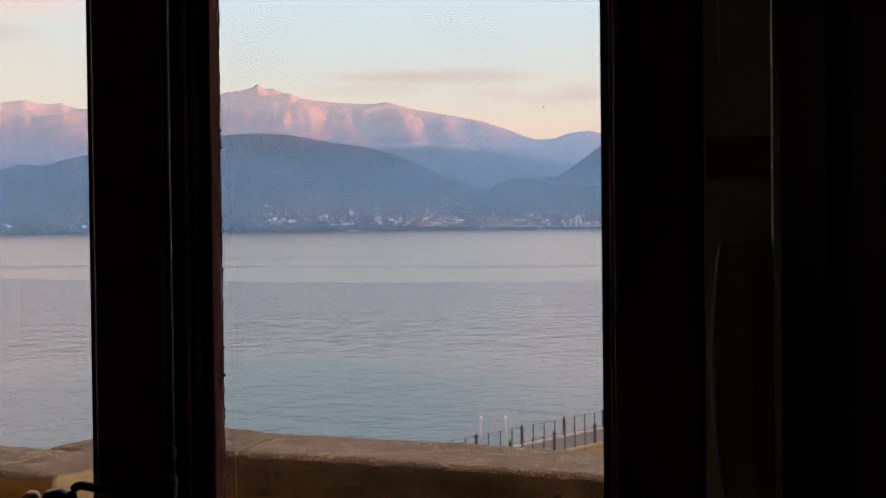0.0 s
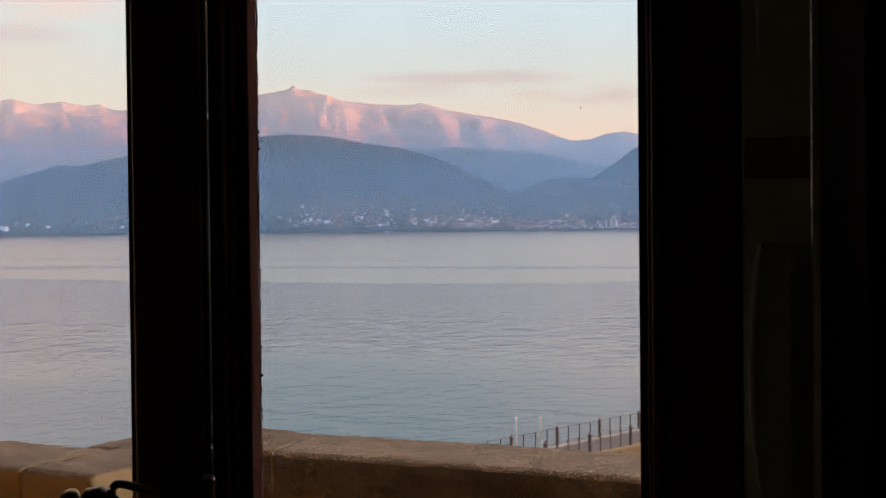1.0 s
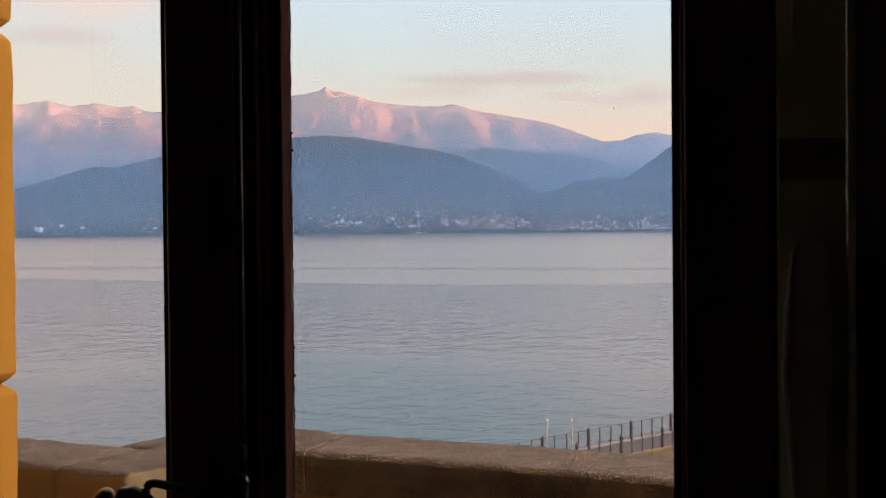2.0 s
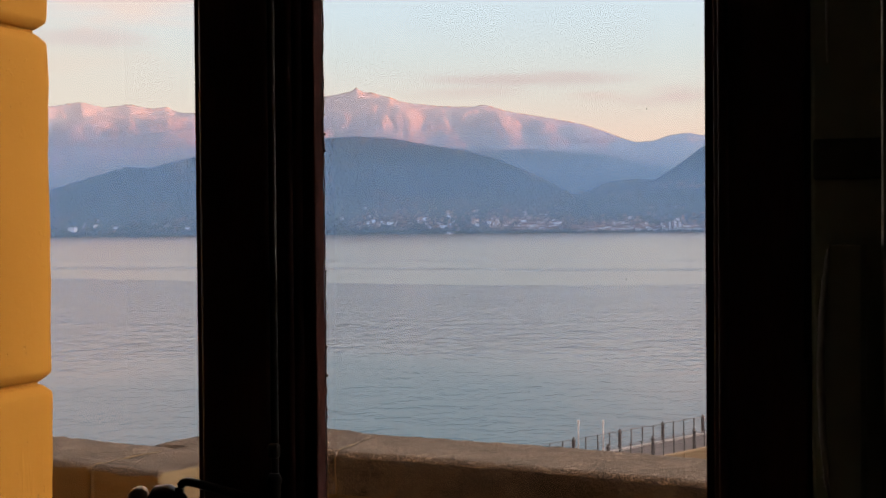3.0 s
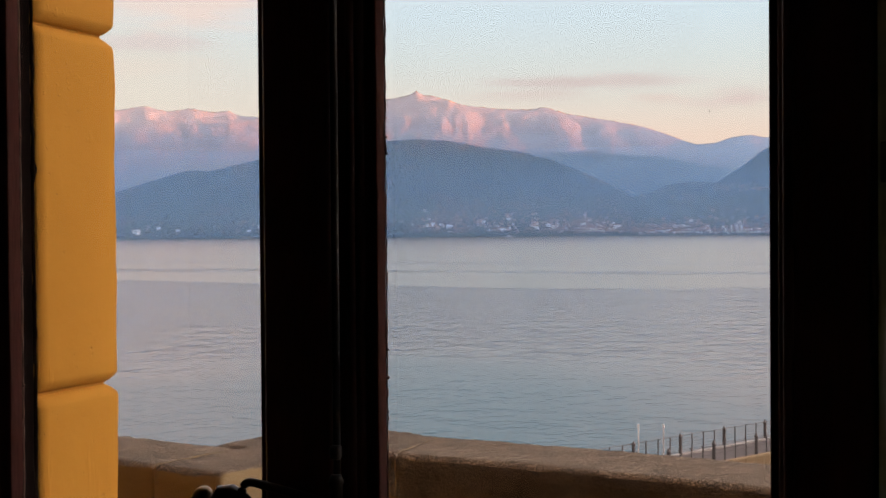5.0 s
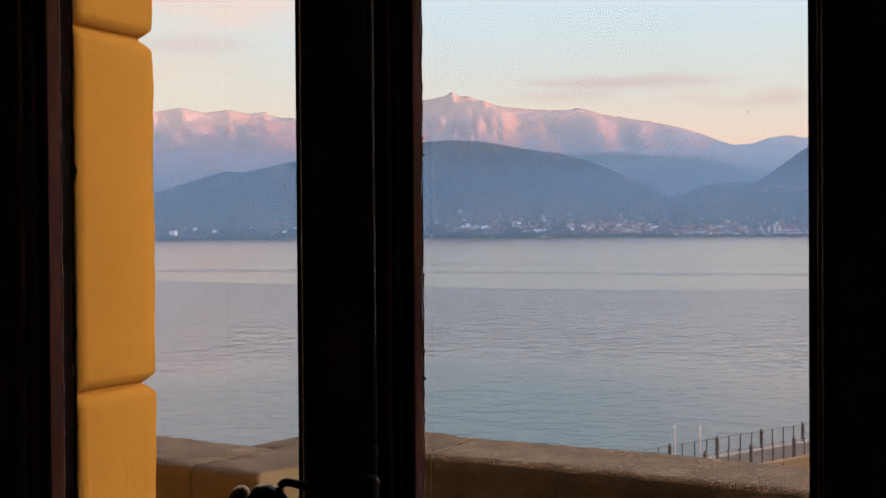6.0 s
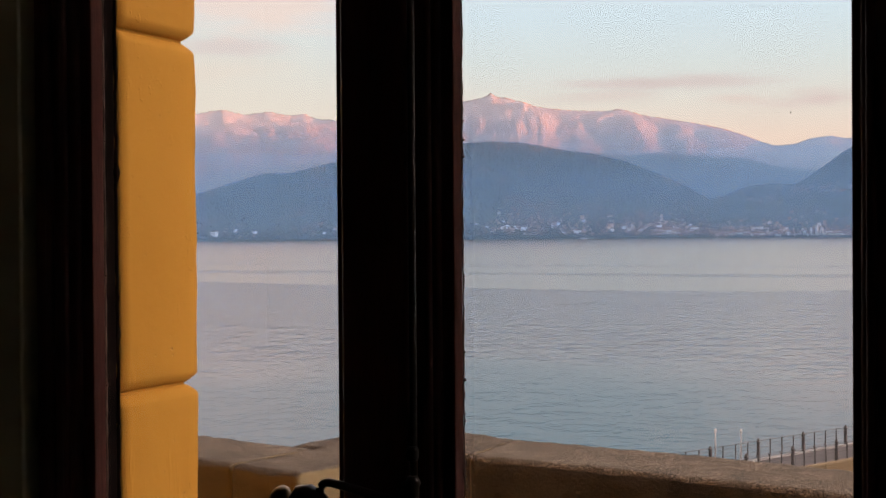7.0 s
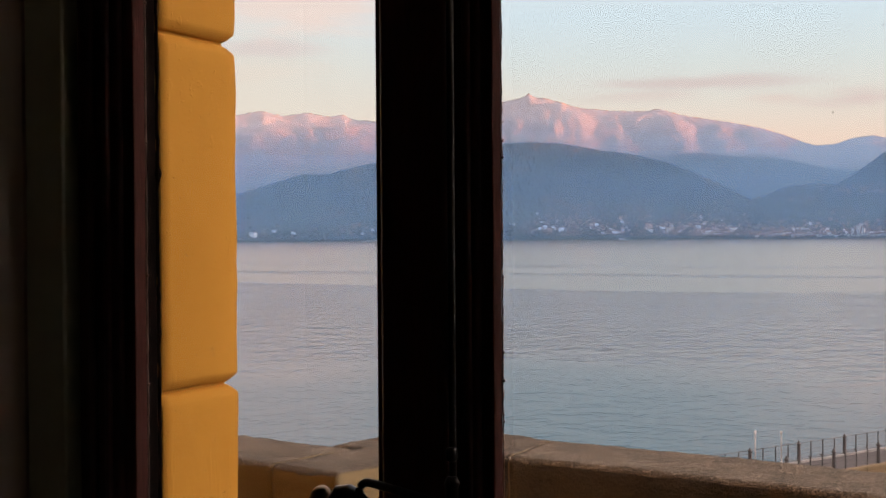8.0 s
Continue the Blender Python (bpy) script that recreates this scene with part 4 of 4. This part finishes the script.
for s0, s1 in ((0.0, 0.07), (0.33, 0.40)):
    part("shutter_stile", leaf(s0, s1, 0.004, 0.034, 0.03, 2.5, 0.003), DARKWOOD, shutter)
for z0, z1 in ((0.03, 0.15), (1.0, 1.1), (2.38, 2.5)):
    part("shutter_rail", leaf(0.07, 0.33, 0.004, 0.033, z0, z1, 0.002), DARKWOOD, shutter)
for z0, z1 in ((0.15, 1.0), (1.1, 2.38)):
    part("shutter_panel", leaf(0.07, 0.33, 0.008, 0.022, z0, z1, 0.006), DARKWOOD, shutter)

# ---- quay and jetty ----
JET = -9.75
tagged(finish("ground", box(-400, 400, -1500, 34, LAKE - 3, JET), QUAY), "paved lakeside promenade with a low quay wall", "ground", kind="structure")
ALONG = Vector((0.452, 0.892, 0.0))
ACROSS = Vector((0.892, -0.452, 0.0))
ORIGIN = Vector((-14.25, 62.3, JET))          # a point on the foot of the far railing


def on_jetty(s, w, h):
    return ORIGIN + ALONG * s + ACROSS * w + Vector((0, 0, h))


def jetty_box(s0, s1, w0, w1, h0, h1, bevel=0.0):
    bm = box(s0, s1, w0, w1, h0, h1, bevel)
    for v in bm.verts:
        v.co = on_jetty(*v.co)
    return bm


jetty = thing("jetty", "narrow asphalt jetty with pale kerbs over the lake", "jetty", kind="structure")
part("deck", jetty_box(-33, 22, 0.02, 2.32, -0.35, 0.0), DECK, jetty)
part("kerb", jetty_box(-33, 22, -0.16, 0.02, -0.4, 0.10, 0.01), KERB, jetty, "pale stone kerb")
part("kerb", jetty_box(-33, 22, 2.30, 2.52, -0.07, 0.04, 0.012), SANDWALL, jetty, "sand-coloured kerb")
part("side_wall", jetty_box(-33, 22, 2.325, 2.46, -1.6, -0.072, 0.01), SIDEWALL, jetty, "sand-coloured side wall of the jetty")
for s in (2.3, 5.7, 9.1, 12.5, 15.9, 19.3):
    part("wall_pier", jetty_box(s - 0.14, s + 0.14, 2.462, 2.50, -1.6, -0.074, 0.008), SIDEWALL, jetty, "shallow pier on the side wall")
for s in (-30, -20, -10, 0, 10, 20):
    part("pile", jetty_box(s - 0.2, s + 0.2, 0.5, 1.2, -4.0, -0.35, 0.02), QUAY, jetty)

def thick_post(fence, at):
    """A stout post with a collar and a pointed cap."""
    post = part("post", tube([(0, 0, -0.1), (0, 0, 0.0), (0, 0, 0.88)], [0.10, 0.095, 0.085], 8), RAIL, fence, "stout round post")
    post.location = at
    part("cap", tube([(0, 0, 0.882), (0, 0, 0.91), (0, 0, 0.95), (0, 0, 0.99), (0, 0, 1.11)], [0.09, 0.11, 0.11, 0.08, 0.02], 8), RAIL, post, "pointed cap")


def railing(name, w, thick, thin, hooked, label):
    fence = thing(name, label, "railing", group="jetty railings")
    for s in thick:
        thick_post(fence, on_jetty(s, w, 0))
    for s in thin:
        p = on_jetty(s, w, 0)
        if hooked:
            line = bend([(0, 0, -0.1), (0, 0, 0.88), (-0.10, 0.02, 0.90)], 4, 0.12)
            ob = part("post", tube(line, 0.036, 8), RAIL, fence, "slim post bent over at the top")
        else:
            ob = part("post", tube([(0, 0, -0.1), (0, 0, 1.0)], 0.034, 8), RAIL, fence)
        ob.location = p
    heights = (0.84, 0.45) if hooked else (0.97, 0.80, 0.62, 0.44, 0.26)
    for h in heights:
        part("rail", tube([on_jetty(-33, w, h), on_jetty(22, w, h)], 0.016 if h == heights[0] else 0.009, 6), RAIL, fence)


far_thick = [-10.23 + 3.49 * k for k in range(10)]
railing("jetty_railing", -0.06, far_thick, [s + d2 for s in far_thick for d2 in (0.9, 1.8, 2.7)], False, "grey steel railing on the lake side of the jetty")
near_thick = [-10.28 + 3.35 * k for k in range(10)]
railing("jetty_railing", 2.40, near_thick, [s + d2 for s in near_thick for d2 in (0.84, 1.67, 2.51)], True, "low grey handrail on the land side of the jetty")


def jetty_lamp(s, w, h):
    lamp = thing("jetty_lamp", "slim white lamp post on the jetty", "lamp post", group="jetty lamps", at=on_jetty(s, w, 0))
    part("pole", tube([(0, 0, 0), (0, 0, 0.1), (0, 0, 0.12), (0, 0, h - 0.2)], [0.08, 0.08, 0.036, 0.032], 10), WHITE, lamp)
    head = part("lantern", tube([(0, 0, h - 0.198), (0, 0, h - 0.16), (0, 0, h - 0.06)], [0.035, 0.055, 0.062], 12), WHITE, lamp, "white lantern head", smooth=True)
    part("cap", tube([(0, 0, h - 0.058), (0, 0, h - 0.045), (0, 0, h)], [0.075, 0.075, 0.025], 12), WHITE, head, "small flat cap")


jetty_lamp(-2.45, -0.45, 1.8)
jetty_lamp(-0.58, -0.45, 1.6)

# ---- the town on the far shore ----
town_rng = random.Random(21)


def house_model(w, dpt, h, roof):
    t = thing("house", "small pale house with a low tiled roof on the far shore", "house", group="far shore houses")
    part("wall", box(-w / 2, w / 2, -dpt / 2, dpt / 2, -6.0, h), TOWN_WALL, t)
    bm = bmesh.new()
    e = 0.6
    c = [bm.verts.new(p) for p in ((-w / 2 - e, -dpt / 2 - e, h + 0.05), (w / 2 + e, -dpt / 2 - e, h + 0.05), (w / 2 + e, dpt / 2 + e, h + 0.05), (-w / 2 - e, dpt / 2 + e, h + 0.05))]
    r = [bm.verts.new(p) for p in ((-w / 2 + dpt / 3, 0, h + roof), (w / 2 - dpt / 3, 0, h + roof))]
    for f in ((0, 1, 2, 3),):
        bm.faces.new([c[i] for i in f])
    bm.faces.new((c[0], c[1], r[1], r[0]))
    bm.faces.new((c[2], c[3], r[0], r[1]))
    bm.faces.new((c[1], c[2], r[1]))
    bm.faces.new((c[3], c[0], r[0]))
    part("roof", bm, TOWN_ROOF, t)
    return t


def ground_at(a, r):
    """The highest land at a heading and distance."""
    best = LAKE
    for rg in (hill, right_hill, valley, foothills):
        v = (r - rg.foot) / (rg.ridge - rg.foot)
        if 0 <= v <= 1:
            best = max(best, rg.height(a, v))
    return best


@functools.lru_cache(None)
def rise_table(k):
    """Distance and height in degrees of the land seen at heading k / 4."""
    rows = [(r, math.degrees(math.atan2(ground_at(k / 4, r) - 1.5, r))) for r in range(int(SHORE) + 40, 4120, 14)]
    out, best = [], -9.0
    for r, e in rows:
        if e > best:
            best = e
            out.append((r, e))
    return out


def spot(a, e):
    """The distance at which the land at heading a is seen e degrees up."""
    rows = rise_table(round(a * 4))
    for (r0, e0), (r1, e1) in zip(rows, rows[1:]):
        if e <= e1:
            return r0 + (r1 - r0) * min(max((e - e0) / (e1 - e0), 0.0), 1.0)
    return None


models = [house_model(8, 6, 4, 1.6), house_model(10, 7, 5, 1.8), house_model(6, 5, 3.6, 1.4), house_model(17, 9, 6.5, 2.0), house_model(10, 8, 8.5, 1.2)]
first = [True] * len(models)


def put_house(a, r, k):
    z = ground_at(a, r)
    m = pose(-r * math.sin(radians(a)), r * math.cos(radians(a)), z, 0, 0, a + town_rng.uniform(-35, 35))
    if first[k]:
        first[k] = False
        models[k].matrix_basis = m
    else:
        copy_thing(models[k], m)


for _ in range(145):      # along the shore
    put_house(town_rng.choice((town_rng.uniform(8.5, 26), town_rng.uniform(8.8, 17))), SHORE + 45 + abs(town_rng.gauss(0, 45)), town_rng.choice((0, 1, 1, 3, 3, 4)))
for _ in range(50):       # rising up the slope
    a = town_rng.choice((town_rng.gauss(23.6, 0.7), town_rng.gauss(19.8, 1.6), town_rng.gauss(16.5, 1.5), town_rng.uniform(10, 25)))
    put_house(a, SHORE + 65 + abs(town_rng.gauss(0, 55)), town_rng.choice((0, 2, 2)))
for _ in range(26):       # scattered on the left shore
    put_house(town_rng.uniform(28, 39), SHORE + 40 + abs(town_rng.gauss(0, 50)), town_rng.choice((0, 2, 1)))
for _ in range(3):       # hamlet on the right slope
    put_house(town_rng.gauss(10.0, 0.7), SHORE + 290 + town_rng.gauss(0, 25), 2)


def tower_block(a, r, w, h, name="tower_block", label="tall pale apartment block on the far shore", group="far shore towers"):
    t = thing(name, label, "apartment block", group=group,
              at=(-r * math.sin(radians(a)), r * math.cos(radians(a)), ground_at(a, r)))
    part("wall", box(-w / 2, w / 2, -6, 6, -4, h), TOWER, t)
    part("roof", box(-w / 2 - 0.5, w / 2 + 0.5, -6.5, 6.5, h + 0.02, h + 1.0), TOWN_ROOF, t)


for a, w, h in ((10.78, 5, 15), (10.52, 4, 23), (10.28, 5, 27), (10.08, 6, 24), (9.72, 5, 15), (37.0, 16, 11)):
    tower_block(a, SHORE + 70, w, h)
for k in range(14):
    tower_block(9.1 + 0.33 * k + town_rng.uniform(-0.1, 0.1), SHORE + 52 + town_rng.uniform(0, 16), town_rng.uniform(10, 19), town_rng.uniform(5.5, 9.0),
                "apartment_building", "long low pale building on the far shore", "far shore long buildings")


def far_houses():
    """The many small houses between the others, too small and many to tell apart."""
    verts, faces = [], []
    for k in range(1800):
        pick = k % 20
        size = 1.15
        if pick < 3:
            a, e = town_rng.gauss(23.0, 0.9), -0.2 + abs(town_rng.gauss(0, 0.75))
        elif pick < 7:
            a, e = town_rng.gauss(19.8, 1.7), -0.2 + abs(town_rng.gauss(0, 0.6))
        elif pick < 10:
            a, e = town_rng.gauss(16.4, 1.3), -0.2 + abs(town_rng.gauss(0, 0.55))
        elif pick < 16:      # the town along the water
            a, e = town_rng.uniform(8.8, 18.5), -0.19 + abs(town_rng.gauss(0, 0.28))
            size = 1.75
        elif pick < 17:      # along the shore under the hill
            a, e = town_rng.uniform(17.0, 25.6), town_rng.uniform(-0.2, 0.02)
        elif pick < 18:      # hamlet on the steep slope
            a, e = town_rng.uniform(8.6, 11.5), town_rng.gauss(1.85, 0.12)
        elif pick < 19:      # village in the valley
            a, e = town_rng.choice((town_rng.gauss(14.5, 0.5), town_rng.gauss(12.4, 0.6))), town_rng.choice((town_rng.gauss(2.0, 0.1), town_rng.gauss(1.5, 0.12)))
            size = 0.9
        else:
            a, e = town_rng.uniform(27, 38), -0.2 + abs(town_rng.gauss(0, 0.3))
        r = spot(a, e)
        if r is None:
            continue
        w, dp, h, e = (q * size for q in (town_rng.uniform(1.4, 2.7), town_rng.uniform(1.6, 2.6), town_rng.uniform(1.8, 3.4), town_rng.uniform(0.6, 1.1)))
        m = pose(-r * math.sin(radians(a)), r * math.cos(radians(a)), ground_at(a, r), 0, 0, a + town_rng.uniform(-14, 14))
        o3 = len(verts)
        for p in ((-w, -dp, -5), (w, -dp, -5), (w, dp, -5), (-w, dp, -5), (-w, -dp, h), (w, -dp, h), (w, dp, h), (-w, dp, h), (-w, 0, h + e), (w, 0, h + e)):
            verts.append(m @ Vector(p))
        faces += [[o3 + q for q in f] for f in ((0, 1, 5, 4), (1, 2, 6, 9, 5), (2, 3, 7, 6), (3, 0, 4, 8, 7), (4, 5, 9, 8), (6, 7, 8, 9))]
    me = bpy.data.meshes.new("far_houses")
    me.from_pydata(verts, [], faces)
    me.materials.append(TOWN_MIX)
    tagged(new("far_houses", me), "many small pale houses scattered over the far slope", "houses", kind="stuff")


far_houses()


def lakeside_trees():
    """Rows of tree crowns along the far shore, too small to tell apart."""
    made = bmesh.new()
    bmesh.ops.create_icosphere(made, subdivisions=1, radius=1.0)
    base = [v.co.copy() for v in made.verts]
    tris = [[v.index for v in f.verts] for f in made.faces]
    made.free()
    verts, faces = [], []
    for k in range(1500):
        if k < 120:
            a, r, s = town_rng.uniform(25.35, 28.5), SHORE - 20 + town_rng.uniform(0, 40), town_rng.uniform(7, 15)
        else:
            a, s = town_rng.uniform(6, 40), town_rng.uniform(2.5, 5)
            r = SHORE + 22 + abs(town_rng.gauss(0, 25)) if k % 2 else spot(a, -0.2 + abs(town_rng.gauss(0, 0.5))) or SHORE + 30
        z = ground_at(a, r)
        c = Vector((-r * math.sin(radians(a)), r * math.cos(radians(a)), z + s * 0.5))
        o2 = len(verts)
        for q in base:
            verts.append(c + Vector((q.x * s, q.y * s, q.z * s * 0.9)) * town_rng.uniform(0.75, 1.2))
        faces += [[o2 + i for i in f] for f in tris]
    me = bpy.data.meshes.new("lakeside_trees")
    me.from_pydata(verts, [], faces)
    me.materials.append(TREES)
    tagged(new("lakeside_trees", me), "dark trees along the far lake shore", "trees", kind="stuff")


lakeside_trees()


def boat(a, r):
    t = thing("boat", "small white passenger boat near the far shore", "boat", at=(-r * math.sin(radians(a)), r * math.cos(radians(a)), LAKE))
    t.rotation_euler = (0, 0, radians(a))
    hull = prism([(-9, -2), (7, -2), (11, 0), (7, 2), (-9, 2)], -0.6, 1.6)
    part("hull", hull, WHITE, t)
    part("cabin", box(-6, 4, -1.5, 1.5, 1.62, 3.8, 0.2), WHITE, t)


boat(20.4, SHORE - 60)
